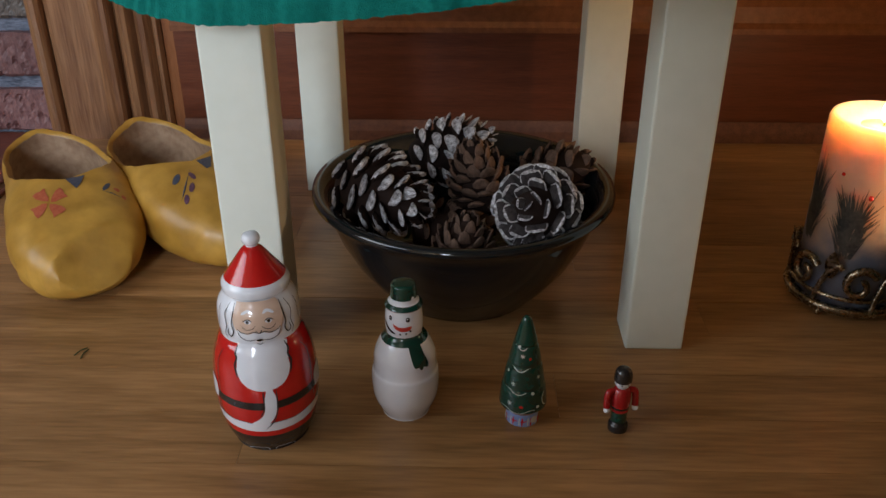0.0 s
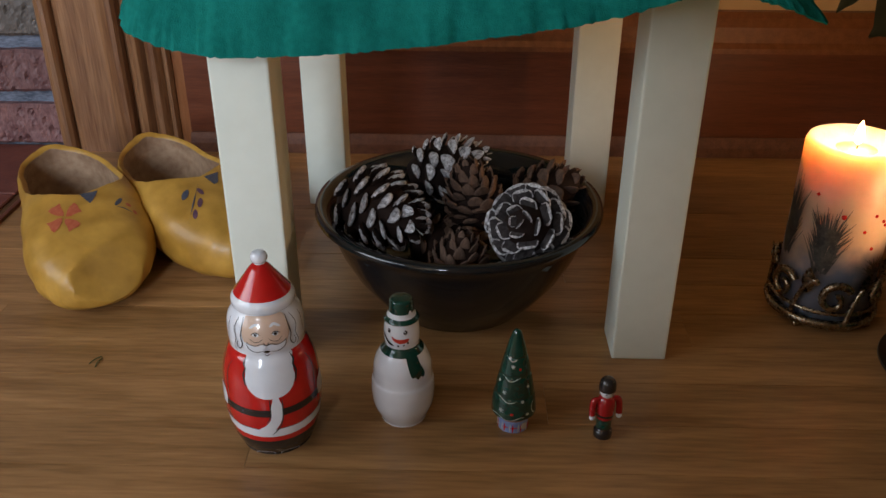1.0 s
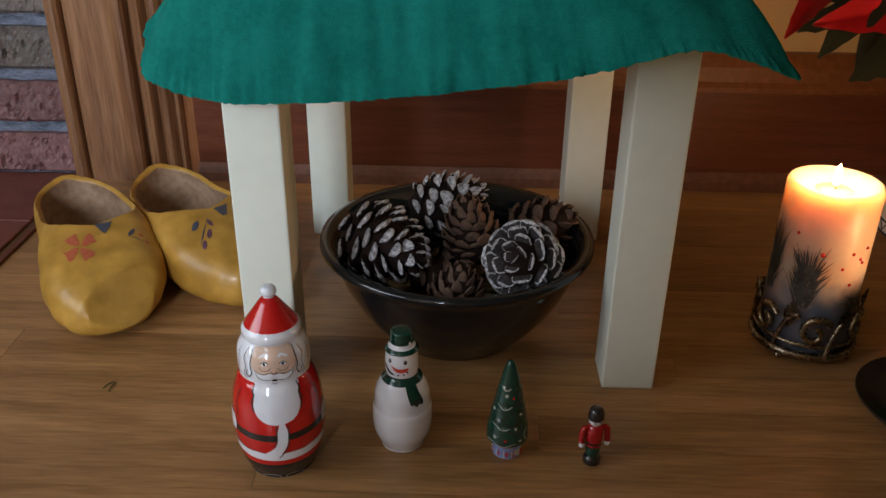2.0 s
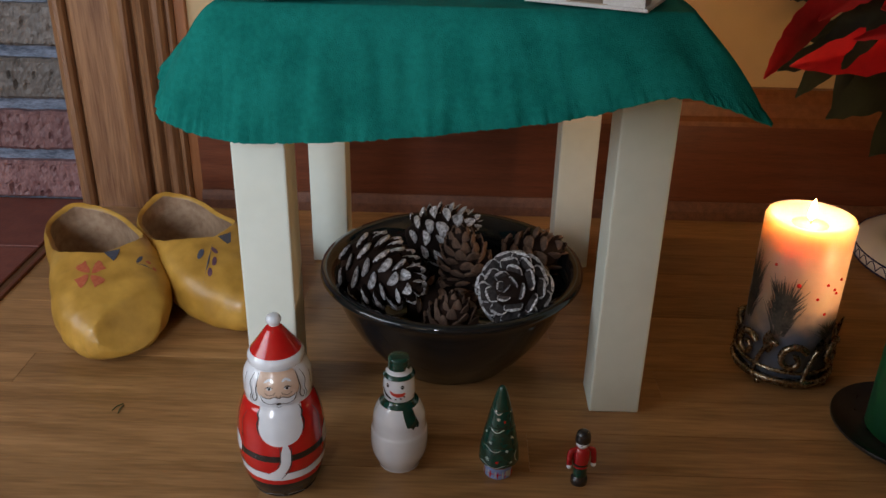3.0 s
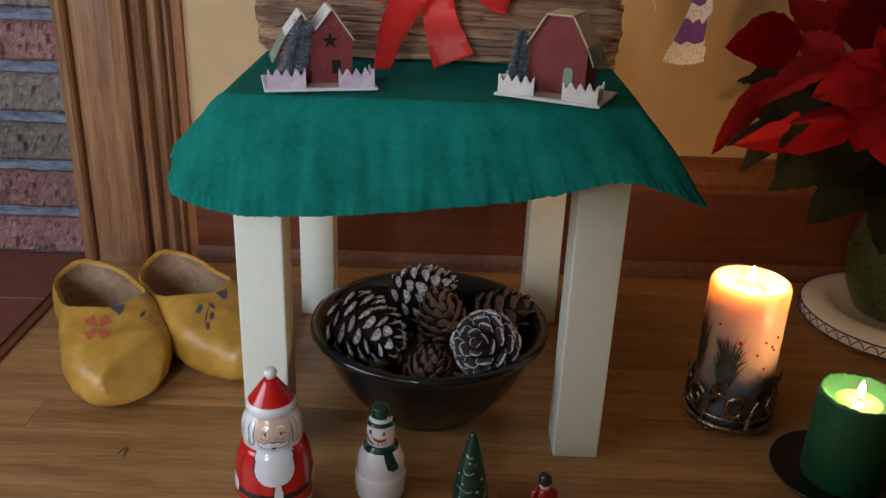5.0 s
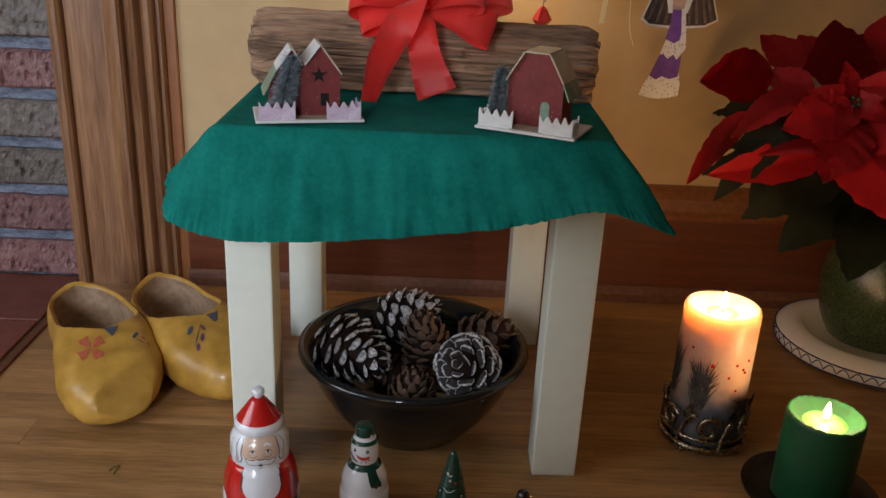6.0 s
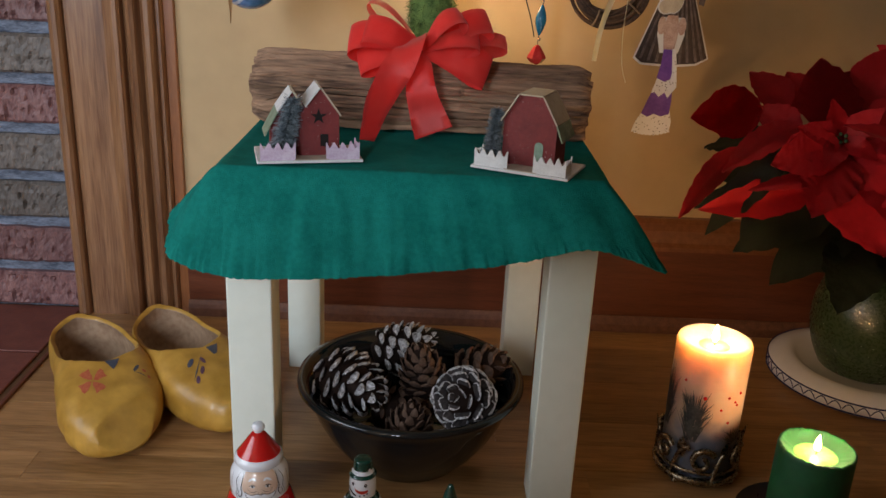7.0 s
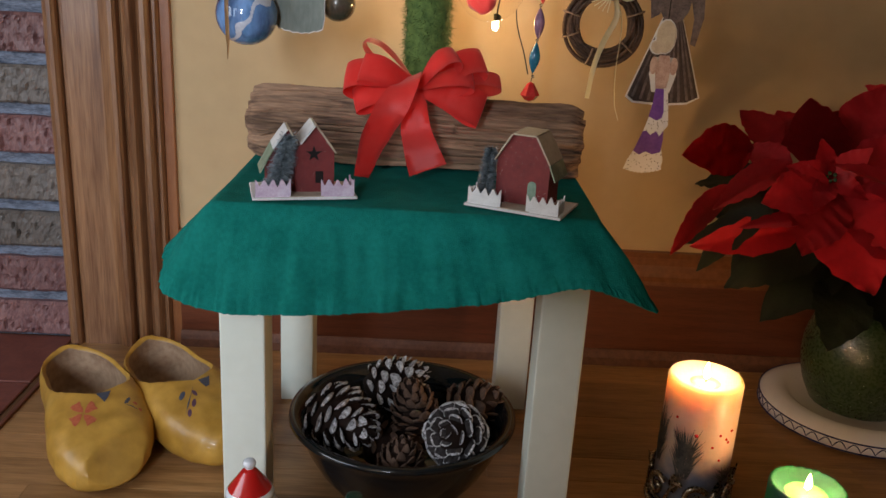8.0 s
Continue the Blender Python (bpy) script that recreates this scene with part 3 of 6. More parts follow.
pine_cone((-0.036, 0.628, 0.100), (0.80, -0.56, -0.08), 0.088, 0.074, scale_frost, "large frosted pine cone lying open in the bowl", 56, 0.80, 1.10)
pine_cone((0.016, 0.702, 0.110), (0.85, 0.15, 0.30), 0.080, 0.062, scale_frost, "frosted pine cone on top of the heap", 50, 0.85, 1.1)
pine_cone((0.080, 0.604, 0.101), (-0.34, -0.74, 0.48), 0.056, 0.071, scale_rim, "round frosted pine cone with white rimmed scales", 40, 0.62, 1.22)
pine_cone((0.036, 0.660, 0.104), (-0.20, 0.10, 0.95), 0.066, 0.056, scale_bare, "bare brown pine cone standing upright", 66, 1.25, 1.1)
pine_cone((0.106, 0.694, 0.088), (0.60, -0.05, 0.45), 0.072, 0.068, scale_bare, "bare brown pine cone at the bowl's far side", 46, 0.9, 1.25)
pine_cone((0.026, 0.598, 0.070), (0.1, 0.15, 0.95), 0.060, 0.056, scale_bare, "bare brown pine cone low in the heap", 64, 1.15)
pine_cone((0.020, 0.655, 0.055), (1, 0.2, 0.1), 0.08, 0.060, scale_bare, "bare brown pine cone under the others", 40)
pine_cone((-0.030, 0.695, 0.070), (-0.4, 0.3, 0.5), 0.06, 0.060, scale_bare, "bare brown pine cone under the others", 40)


# ---- clogs ----
def clog(place, turn, flip, label):
    """A carved wooden shoe, toe along -y, hollow at the heel; returns it and its body."""
    L, TH = 0.250, 0.0052
    root = thing("clog", place, turn, label, "wooden shoe", "pair of clogs")
    nu, nv, last = 84, 64, 57
    bm = bmesh.new()

    def section(u, th):
        w = ramp(u, ((0, 0.0003), (0.012, 0.015), (0.045, 0.029), (0.11, 0.040), (0.24, 0.047), (0.42, 0.0515), (0.60, 0.0565), (0.74, 0.0570), (0.84, 0.051), (0.91, 0.041), (0.96, 0.030), (0.988, 0.017), (1, 0.0001)))
        bot = ramp(u, ((0, 0.030), (0.02, 0.010), (0.06, 0.0), (0.86, 0.0), (0.93, 0.002), (0.975, 0.009), (1, 0.0240)))
        top = ramp(u, ((0, 0.0830), (0.06, 0.0840), (0.14, 0.0838), (0.30, 0.0840), (0.45, 0.0850), (0.56, 0.0825), (0.66, 0.076), (0.78, 0.068), (0.88, 0.059), (0.95, 0.048), (0.985, 0.036), (1, 0.0243)))
        oh = ramp(u, ((0, 0.0), (0.015, 0.62), (0.05, 0.92), (0.14, 1.10), (0.30, 1.12), (0.42, 1.00), (0.50, 0.80), (0.56, 0.52), (0.60, 0.22), (0.615, 0.0), (1, 0.0)))
        if u < 0.24:  # round heel
            w = 0.047 * math.sqrt(max(0.0, 1 - (1 - u / 0.24) ** 2)) + 0.0001
        if u < 0.20:
            oh = 0.92 + 0.20 * u / 0.20
        w, bot, top = max(w - th, 0.0003), bot + th, top - th * 0.8
        zc, h = (top + bot) / 2, (top - bot) / 2
        p = 0.78
        row = []
        for j in range(nv + 1):
            f = oh + (2 * math.pi - 2 * oh) * j / nv
            s, c = math.sin(f), math.cos(f)
            x = w * math.copysign(abs(s) ** p, s)
            z = zc + h * math.copysign(abs(c) ** 0.74, c)
            y = -(u * L) - th * max(0.0, 1 - u / 0.12) + 0.0012 * noise.noise((x * 40, z * 40, u * 6))
            x += flip * 0.012 * math.sin(u * 3.0) + 0.0008 * noise.noise((y * 50, z * 60, 2))
            v = Vector((x, y, z))
            if u > 0.55 and not th:  # knife facets on the toe
                for nx, ny, nz, d in ((0.30, -0.86, 0.42, 0.2195), (-0.52, -0.76, 0.38, 0.2165), (0.76, -0.58, 0.28, 0.1945), (-0.84, -0.46, 0.30, 0.1710), (0.05, -0.60, 0.80, 0.1945)):
                    nn = Vector((nx, ny, nz)).normalized()
                    over = nn.dot(v) - d
                    if over > 0:
                        v -= nn * over * 0.97
            row.append(bm.verts.new(v))
        return row, oh

    us = [i / nu - 0.12 * math.sin(2 * math.pi * i / nu) for i in range(nu + 1)]  # finer at both ends
    outer = [section(u, 0.0) for u in us]
    inner = [section(u, TH) for u in us[:last + 1]]
    for rows, k in ((outer, 0), (inner, 1)):
        for (a, _), (b, _) in zip(rows, rows[1:]):
            for n in range(nv):
                bm.faces.new((a[n], a[n + 1], b[n + 1], b[n])).material_index = k
    for i in range(last):
        if outer[i][1] > 0 or outer[i + 1][1] > 0:
            for n in (0, nv):
                bm.faces.new((outer[i][0][n], outer[i + 1][0][n], inner[i + 1][0][n], inner[i][0][n])).material_index = 0
    bm.faces.new(inner[-1][0][:-1]).material_index = 1
    bmesh.ops.remove_doubles(bm, verts=bm.verts[:], dist=0.0007)
    bmesh.ops.recalc_face_normals(bm, faces=bm.faces[:])
    body = part("body", bm, [clog_yellow, clog_inside], root)
    me = body.data
    me.set_sharp_from_angle(angle=radians(24))
    hollow = {k for p in me.polygons if p.material_index == 1 for k in p.edge_keys}
    for e in me.edges:
        if tuple(sorted(e.vertices)) in hollow:
            e.use_edge_sharp = False
    return root, body


CLOG_A, BODY_A = clog((-0.409, 0.829, 0), 29, 1, "yellow painted wooden clog with a red windmill motif")
CLOG_B, BODY_B = clog((-0.321, 0.866, 0), 42, -1, "yellow painted wooden clog with painted olive sprig")


def painted_mark(root, body, place, outline, material, label):
    """A thin coat of paint laid on a clog: its outline is dropped onto the wood from above and in front."""
    m = root.matrix_world.inverted()
    me = body.data
    tree = BVHTree.FromPolygons([v.co for v in me.vertices], [tuple(p.vertices) for p in me.polygons])
    way = Vector((-0.30, 0.80, -0.52)).normalized()
    right = Vector((1, 0.35, 0)).normalized()
    up = right.cross(way)
    bm = bmesh.new()

    def drop(a, b):
        p = Vector(place) + right * a + up * b
        hit = tree.ray_cast(m @ (p - way * 0.15), m.to_3x3() @ way)
        return hit[0] + hit[1] * (0.0005 if hit[1].dot(m.to_3x3() @ way) < 0 else -0.0005) if hit[0] else m @ p

    cx, cz = sum(a for a, _ in outline) / len(outline), sum(b for _, b in outline) / len(outline)
    c = bm.verts.new(drop(cx, cz))
    mid = [bm.verts.new(drop(cx + (a - cx) * 0.5, cz + (b - cz) * 0.5)) for a, b in outline]
    rim = [bm.verts.new(drop(a, b)) for a, b in outline]
    n = len(outline)
    for k in range(n):
        q = (k + 1) % n
        bm.faces.new((c, mid[k], mid[q]))
        bm.faces.new((mid[k], rim[k], rim[q], mid[q]))
    bmesh.ops.recalc_face_normals(bm, faces=bm.faces[:])
    part("painted_mark", bm, material, root, label)


mark_red = mat("mark_red", (0.42, 0.07, 0.03), (0.52, 0.15, 0.07), 300, 0.5)
mark_blue = mat("mark_blue", (0.035, 0.045, 0.075), (0.09, 0.10, 0.13), 300, 0.5)
mark_plum = mat("mark_plum", (0.07, 0.03, 0.06), (0.15, 0.07, 0.10), 300, 0.5)


def turned(outline, deg, s=1.0, dx=0.0, dz=0.0):
    c, n = math.cos(radians(deg)), math.sin(radians(deg))
    return [(dx + s * (x * c - z * n), dz + s * (x * n + z * c)) for x, z in outline]


sail = [(0.0014, 0.0), (0.004, 0.0042), (0.008, 0.0080), (0.0125, 0.0100), (0.0142, 0.0068), (0.0140, 0.0025), (0.0155, -0.0016), (0.0105, -0.0010), (0.005, -0.0016)]
A0 = (-0.326, 0.664, 0.072)
for k in range(4):
    painted_mark(CLOG_A, BODY_A, A0, turned(sail, 20 + 90 * k), mark_red, "faded red windmill sail")
painted_mark(CLOG_A, BODY_A, A0, [(0.013, 0.022), (0.029, 0.024), (0.025, 0.015), (0.022, 0.011), (0.018, 0.016)], mark_blue, "dark blue painted triangle")
oval = [(0.006 * math.cos(k * math.pi / 5), 0.0028 * math.sin(k * math.pi / 5)) for k in range(10)]
painted_mark(CLOG_A, BODY_A, A0, turned(oval, 50, 0.75, 0.046, 0.010), mark_blue, "dark blue painted leaf")
painted_mark(CLOG_A, BODY_A, A0, turned(oval, -40, 0.5, 0.054, 0.006), mark_red, "faded red painted leaf")
painted_mark(CLOG_A, BODY_A, A0, turned([(-0.010, 0.0), (0, 0.0018), (0.010, 0.0), (0, 0.0006)], -30, 0.9, 0.050, 0.002), mark_blue, "thin dark painted stem")
painted_mark(CLOG_A, BODY_A, A0, turned(oval, -60, 0.45, 0.059, -0.002), mark_red, "faded red painted leaf")
B0 = (-0.222, 0.704, 0.070)
painted_mark(CLOG_B, BODY_B, B0, turned(oval, 60, 1.0, -0.006, 0.008), mark_blue, "dark painted leaf")
painted_mark(CLOG_B, BODY_B, B0, turned(oval, -55, 0.75, 0.008, 0.010), mark_plum, "plum painted olive")
painted_mark(CLOG_B, BODY_B, B0, turned(oval, 75, 0.85, 0.006, -0.002), mark_plum, "plum painted olive")
painted_mark(CLOG_B, BODY_B, B0, turned(oval, 80, 0.8, 0.000, -0.013), mark_plum, "plum painted olive")
painted_mark(CLOG_B, BODY_B, B0, turned([(-0.022, 0.0), (0, 0.0008), (0.022, 0.0), (0, -0.0008)], 70, 1.0, 0.0, -0.002), mark_blue, "thin dark painted stem")
painted_mark(CLOG_B, BODY_B, B0, [(0.014, 0.026), (0.028, 0.030), (0.026, 0.018), (0.022, 0.016)], mark_blue, "dark blue painted triangle")


# ---- painted wooden figures: each one turned solid, its paint laid on in zones, patches and brush strokes ----
class Figure:
    """A turned body; a is the angle from the front in degrees, z the height."""

    def __init__(self, profile, zones, seg, fine):
        self.line = [(p.x, p.y) for p in smooth_line([(r, z, 0) for r, z in profile], fine)]
        self.bm = lathe(self.line, seg)
        for f in self.bm.faces:
            f.material_index = zones(f.calc_center_median().z)
        self.coats = 0

    def radius(self, z):
        for (r0, z0), (r1, z1) in zip(self.line, self.line[1:]):
            if z0 <= z <= z1 and z1 > z0:
                return r0 + (r1 - r0) * (z - z0) / (z1 - z0)
        return self.line[-1][0]

    def spot(self, a, z):
        r = self.radius(z) + 0.00012 + 0.00004 * self.coats
        return self.bm.verts.new((r * math.sin(radians(a)), -r * math.cos(radians(a)), z))

    def patch(self, outline, k, centre=None, rings=7):
        self.coats += 1
        n = len(outline)
        ca, cz = centre or (sum(p[0] for p in outline) / n, sum(p[1] for p in outline) / n)
        pts = smooth_line([(a, z * 1000, 0) for a, z in outline + outline[:1]], 4)[:-1]
        last = None
        for i in range(1, rings + 1):
            t = i / rings
            ring = [self.spot(ca + (p.x - ca) * t, cz + (p.y / 1000 - cz) * t) for p in pts]
            m = len(ring)
            if last is None:
                mid = self.spot(ca, cz)
                for j in range(m):
                    self.face((mid, ring[j], ring[(j + 1) % m]), k)
            else:
                for j in range(m):
                    self.face((last[j], ring[j], ring[(j + 1) % m], last[(j + 1) % m]), k)
            last = ring

    def face(self, verts, k):
        f = self.bm.faces.new(verts)
        f.material_index = k
        f.normal_update()
        c = f.calc_center_median()
        if f.normal.dot(Vector((c.x, c.y, 0))) < 0:
            f.normal_flip()

    def dot(self, a, z, wa, hz, k):
        self.patch([(a + wa * math.cos(j * math.pi / 5), z + hz * math.sin(j * math.pi / 5)) for j in range(10)], k, (a, z), 2)

    def stroke(self, points, half, k, steps=8):
        """A brush stroke; half its width in metres, tapering at both ends unless it runs all round."""
        self.coats += 1
        pts = smooth_line([(a, z * 1000, 0) for a, z in points], steps)
        shut = abs(points[0][0] - points[-1][0]) > 300
        rows = []
        for i, p in enumerate(pts):
            q, o = pts[min(i + 1, len(pts) - 1)], pts[max(i - 1, 0)]
            r = max(self.radius(p.y / 1000), 0.001)
            d = Vector((radians(q.x - o.x) * r, (q.y - o.y) / 1000)).normalized()
            w = half * (1 if shut else min(1.0, 0.35 + 4 * min(i, len(pts) - 1 - i) / len(pts)))
            da, dz = math.degrees(-d.y * w / r), d.x * w
            rows.append([self.spot(p.x + da * t, p.y / 1000 + dz * t) for t in (-1, 0, 1)])
        for u, v in zip(rows, rows[1:]):
            for j in (0, 1):
                self.face((u[j], u[j + 1], v[j + 1], v[j]), k)

    def done(self, name, place, turn, mats, label):
        ob = part(name, self.bm, mats)
        ob.matrix_world = pose(*place, 0, 0, turn)
        return tagged(ob, label, "wooden figure", "row of painted figures")


def red_figure():
    # 0 red, 1 white, 2 black, 3 skin, 4 thin dark line
    def zones(z):
        if z > 0.1400 or 0.0835 < z < 0.1205:
            return 1
        return 2 if z < 0.0165 else 0

    f = Figure([(0.0, 0.0), (0.0225, 0.0), (0.0250, 0.002), (0.0300, 0.014), (0.0330, 0.032), (0.0335, 0.046), (0.0318, 0.064), (0.0280, 0.0770), (0.0250, 0.0830), (0.0256, 0.0905),
                (0.0248, 0.1030), (0.0204, 0.1112), (0.0208, 0.1135), (0.0209, 0.1172), (0.0188, 0.1206), (0.0128, 0.1290), (0.0070, 0.1372), (0.0036, 0.1402), (0.0052, 0.1424), (0.0056, 0.1450), (0.0040, 0.1478), (0.0, 0.1488)],
               zones, 200, 12)
    # coat: white hem, belt, cuffs, placket
    f.stroke([(a, 0.0285 - 0.0035 * math.cos(radians(a))) for a in range(-180, 181, 15)], 0.0036, 1)
    f.stroke([(a, 0.0322 - 0.0035 * math.cos(radians(a)) + 0.0003 * math.sin(a)) for a in range(-180, 181, 15)], 0.0003, 4)
    f.stroke([(a, 0.0455 - 0.0025 * math.cos(radians(a))) for a in range(-180, 181, 15)], 0.0028, 2)
    for q in (-1, 1):
        f.patch([(q * 64, 0.041), (q * 82, 0.041), (q * 86, 0.047), (q * 84, 0.055), (q * 70, 0.054), (q * 63, 0.049)], 1)
        f.stroke([(q * 60, 0.036), (q * 58, 0.046), (q * 60, 0.058), (q * 62, 0.070), (q * 56, 0.078)], 0.0003, 4)
    f.stroke([(4, 0.0570), (4, 0.047), (3, 0.039), (-2, 0.0325), (-12, 0.0275), (-24, 0.0255)], 0.0036, 1)
    f.stroke([(-3, 0.0550), (-3, 0.046), (-4, 0.040), (-9, 0.0345)], 0.0004, 4)
    f.stroke([(11, 0.0550), (11, 0.046), (10, 0.038), (5, 0.0300), (-4, 0.0235)], 0.0004, 4)
    # beard with scalloped sides
    f.patch([(-33, 0.0842), (-33, 0.078), (-31, 0.072), (-31, 0.068), (-26, 0.0615), (-18, 0.0572), (-8, 0.0550), (4, 0.0548), (17, 0.0568), (26, 0.0615), (31, 0.068), (31, 0.072), (33, 0.078), (33, 0.0842)], 1, (0, 0.072))
    for q in (-1, 1):
        f.stroke([(q * 33, 0.083), (q * 35, 0.0785), (q * 32, 0.0755), (q * 34, 0.0715), (q * 32, 0.0675), (q * 30, 0.0635)], 0.0006, 4)
        # locks of hair
        f.stroke([(q * 37, 0.1105), (q * 36, 0.1040), (q * 38, 0.0975), (q * 36, 0.0925), (q * 41, 0.0885), (q * 46, 0.0905), (q * 43, 0.0945)], 0.0004, 4)
        f.stroke([(q * 46, 0.1100), (q * 50, 0.1030), (q * 47, 0.0960), (q * 51, 0.0900), (q * 48, 0.0855)], 0.0003, 4)
        f.stroke([(q * 66, 0.1080), (q * 64, 0.0990), (q * 67, 0.0900)], 0.00025, 4)
    # face
    f.patch([(-33, 0.1118), (-16, 0.1122), (0, 0.1123), (16, 0.1122), (33, 0.1118), (35, 0.1030), (33, 0.0960), (24, 0.0925), (10, 0.0920), (0, 0.0930), (-10, 0.0920), (-24, 0.0925), (-33, 0.0960), (-35, 0.1030)], 3, (0, 0.1025))
    for q in (-1, 1):
        f.stroke([(q * 7, 0.1058), (q * 14, 0.1072), (q * 23, 0.1052)], 0.0008, 1)
        f.dot(q * 14, 0.1010, 4.6, 0.0013, 1)
        f.dot(q * 14, 0.1010, 2.2, 0.0011, 2)
        f.stroke([(q * 8, 0.1012), (q * 14, 0.1026), (q * 21, 0.1010)], 0.0003, 4)
        f.stroke([(q * 4, 0.0985), (q * 9, 0.0962), (q * 17, 0.0958), (q * 23, 0.0985)], 0.0002, 4)
        # moustache
        f.patch([(0, 0.0925), (q * 6, 0.0938), (q * 14, 0.0925), (q * 24, 0.0932), (q * 29, 0.0952), (q * 25, 0.0905), (q * 15, 0.0882), (q * 5, 0.0892)], 1)
        f.stroke([(q * 1, 0.0932), (q * 7, 0.0942), (q * 15, 0.0930), (q * 24, 0.0938), (q * 29, 0.0957)], 0.00028, 4)
        f.stroke([(q * 29, 0.0950), (q * 25, 0.0903), (q * 15, 0.0880), (q * 5, 0.0888)], 0.00028, 4)
    f.stroke([(-3.5, 0.0958), (-2, 0.0938), (2, 0.0938), (3.5, 0.0958)], 0.0003, 4)
    f.dot(0, 0.0884, 4.2, 0.0009, 2)
    f.stroke([(-4, 0.0862), (0, 0.0852), (4, 0.0862)], 0.00022, 4)
    for q in (-1, 1):  # boots
        f.stroke([(q * 4, 0.0015), (q * 6, 0.0050), (q * 18, 0.0058), (q * 30, 0.0045), (q * 32, 0.0018)], 0.0003, 5)
    return f.done("wooden_figure", (-0.1035, 0.4685, 0), 12, [paint_red, paint_white, paint_black, paint_skin, paint_line, paint_grey], "glossy red and white painted wooden nesting figure")


def white_figure():
    # 0 white, 1 green, 2 black, 3 orange, 4 grey line
    def zones(z):
        if z > 0.0855:
            return 0 if 0.0885 < z < 0.0920 else 1
        return 1 if 0.0605 < z < 0.0655 else 0

    f = Figure([(0.0, 0.0), (0.0150, 0.0), (0.0165, 0.0015), (0.0215, 0.013), (0.0229, 0.024), (0.0226, 0.0335), (0.0214, 0.0368), (0.0210, 0.042), (0.0203, 0.050), (0.0165, 0.0590), (0.0122, 0.0645), (0.0126, 0.0700), (0.0125, 0.0775),
                (0.0118, 0.0840), (0.0126, 0.0858), (0.0108, 0.0880), (0.0092, 0.0900), (0.0084, 0.0970), (0.0074, 0.1010), (0.0, 0.1022)], zones, 160, 10)
    f.patch([(10, 0.0635), (40, 0.0625), (44, 0.055), (50, 0.0475), (46, 0.0445), (40, 0.0460), (33, 0.0440), (28, 0.0465), (20, 0.0470), (14, 0.055)], 1, (28, 0.055))
    f.dot(44, 0.0918, 9, 0.0026, 0)
    for a in (-42, 14):
        f.dot(a, 0.0800, 6.5, 0.0017, 2)
        f.dot(a - 1.5, 0.0804, 2.0, 0.0005, 0)
    f.patch([(-34, 0.0765), (-20, 0.0748), (2, 0.0746), (24, 0.0750), (18, 0.0722), (-4, 0.0712), (-24, 0.0730)], 3)
    f.stroke([(-66, 0.0765), (-56, 0.0730), (-40, 0.0702), (-24, 0.0690)], 0.0009, 2)
    for a, z in ((-10, 0.0692), (8, 0.0698), (20, 0.0715)):
        f.dot(a, z, 3.2, 0.0008, 2)
    for q in (-1, 1):
        f.stroke([(4 + q * 74, 0.060), (4 + q * 80, 0.050), (4 + q * 78, 0.040), (4 + q * 70, 0.035)], 0.0003, 4)
    return f.done("wooden_figure", (-0.0140, 0.491, 0), 2, [paint_white, paint_green, paint_black, paint_orange, paint_grey], "glossy white painted wooden figure with green hat and scarf")


def green_tree():
    # 0 green, 1 pale line, 2 blue, 3 red, 4 brown
    f = Figure([(0.0, 0.0), (0.0098, 0.0), (0.0108, 0.001), (0.0106, 0.0095), (0.0090, 0.0120), (0.0120, 0.0130), (0.0158, 0.0150), (0.0160, 0.0180), (0.0150, 0.0285), (0.0138, 0.0320), (0.0138, 0.0345), (0.0120, 0.0450),
                (0.0107, 0.0485), (0.0107, 0.0508), (0.0086, 0.0605), (0.0075, 0.0630), (0.0075, 0.0652), (0.0050, 0.0745), (0.0026, 0.0815), (0.0, 0.0832)], lambda z: 2 if z < 0.0098 else 4 if z < 0.0142 else 0, 120, 8)
    for z0, a0, a1 in ((0.0165, -70, 30), (0.0310, -60, 5), (0.0475, -55, 20), (0.0625, -60, 10)):
        f.stroke([(a, z0 + 0.0013 * math.sin(radians(a * 5))) for a in range(a0, a1 + 1, 8)], 0.00026, 1)
    f.stroke([(58, 0.0290), (48, 0.0250), (52, 0.0200), (60, 0.0185)], 0.00035, 1)
    for a, z, r in ((-38, 0.0225, 0.0022), (-34, 0.0370, 0.0018), (-14, 0.0575, 0.0016), (40, 0.0420, 0.0014)):
        for q in (0, 60, 120):
            da, dz = math.degrees(r * math.cos(radians(q + 20)) / f.radius(z)), r * math.sin(radians(q + 20))
            f.stroke([(a - da, z - dz), (a, z), (a + da, z + dz)], 0.00028, 1, 3)
    for a, z, k in ((-8, 0.0212, 3), (20, 0.0310, 1), (32, 0.0205, 1), (-58, 0.0450, 1), (-30, 0.0640, 1), (14, 0.0560, 3)):
        f.dot(a, z, 4.5, 0.0010, k)
    # little parcels round the foot
    for a, k in ((-62, 1), (-30, 2), (0, 2), (28, 1), (58, 2)):
        f.stroke([(a - 13, 0.0015), (a - 13, 0.0050), (a - 12, 0.0085)], 0.0004, 1, 3)
        f.stroke([(a - 4, 0.0012), (a - 3, 0.0085)], 0.0005, 3, 3)
        f.stroke([(a - 12, 0.0052), (a + 12, 0.0056)], 0.0004, 3 if k == 2 else 1, 3)
    f.dot(36, 0.0062, 12, 0.0026, 1)
    return f.done("wooden_tree", (0.0665, 0.4815, 0), 0, [paint_green, paint_pale, paint_blue, paint_red, card_brown], "glossy green painted wooden tree with white garlands")


red_figure()
white_figure()
green_tree()


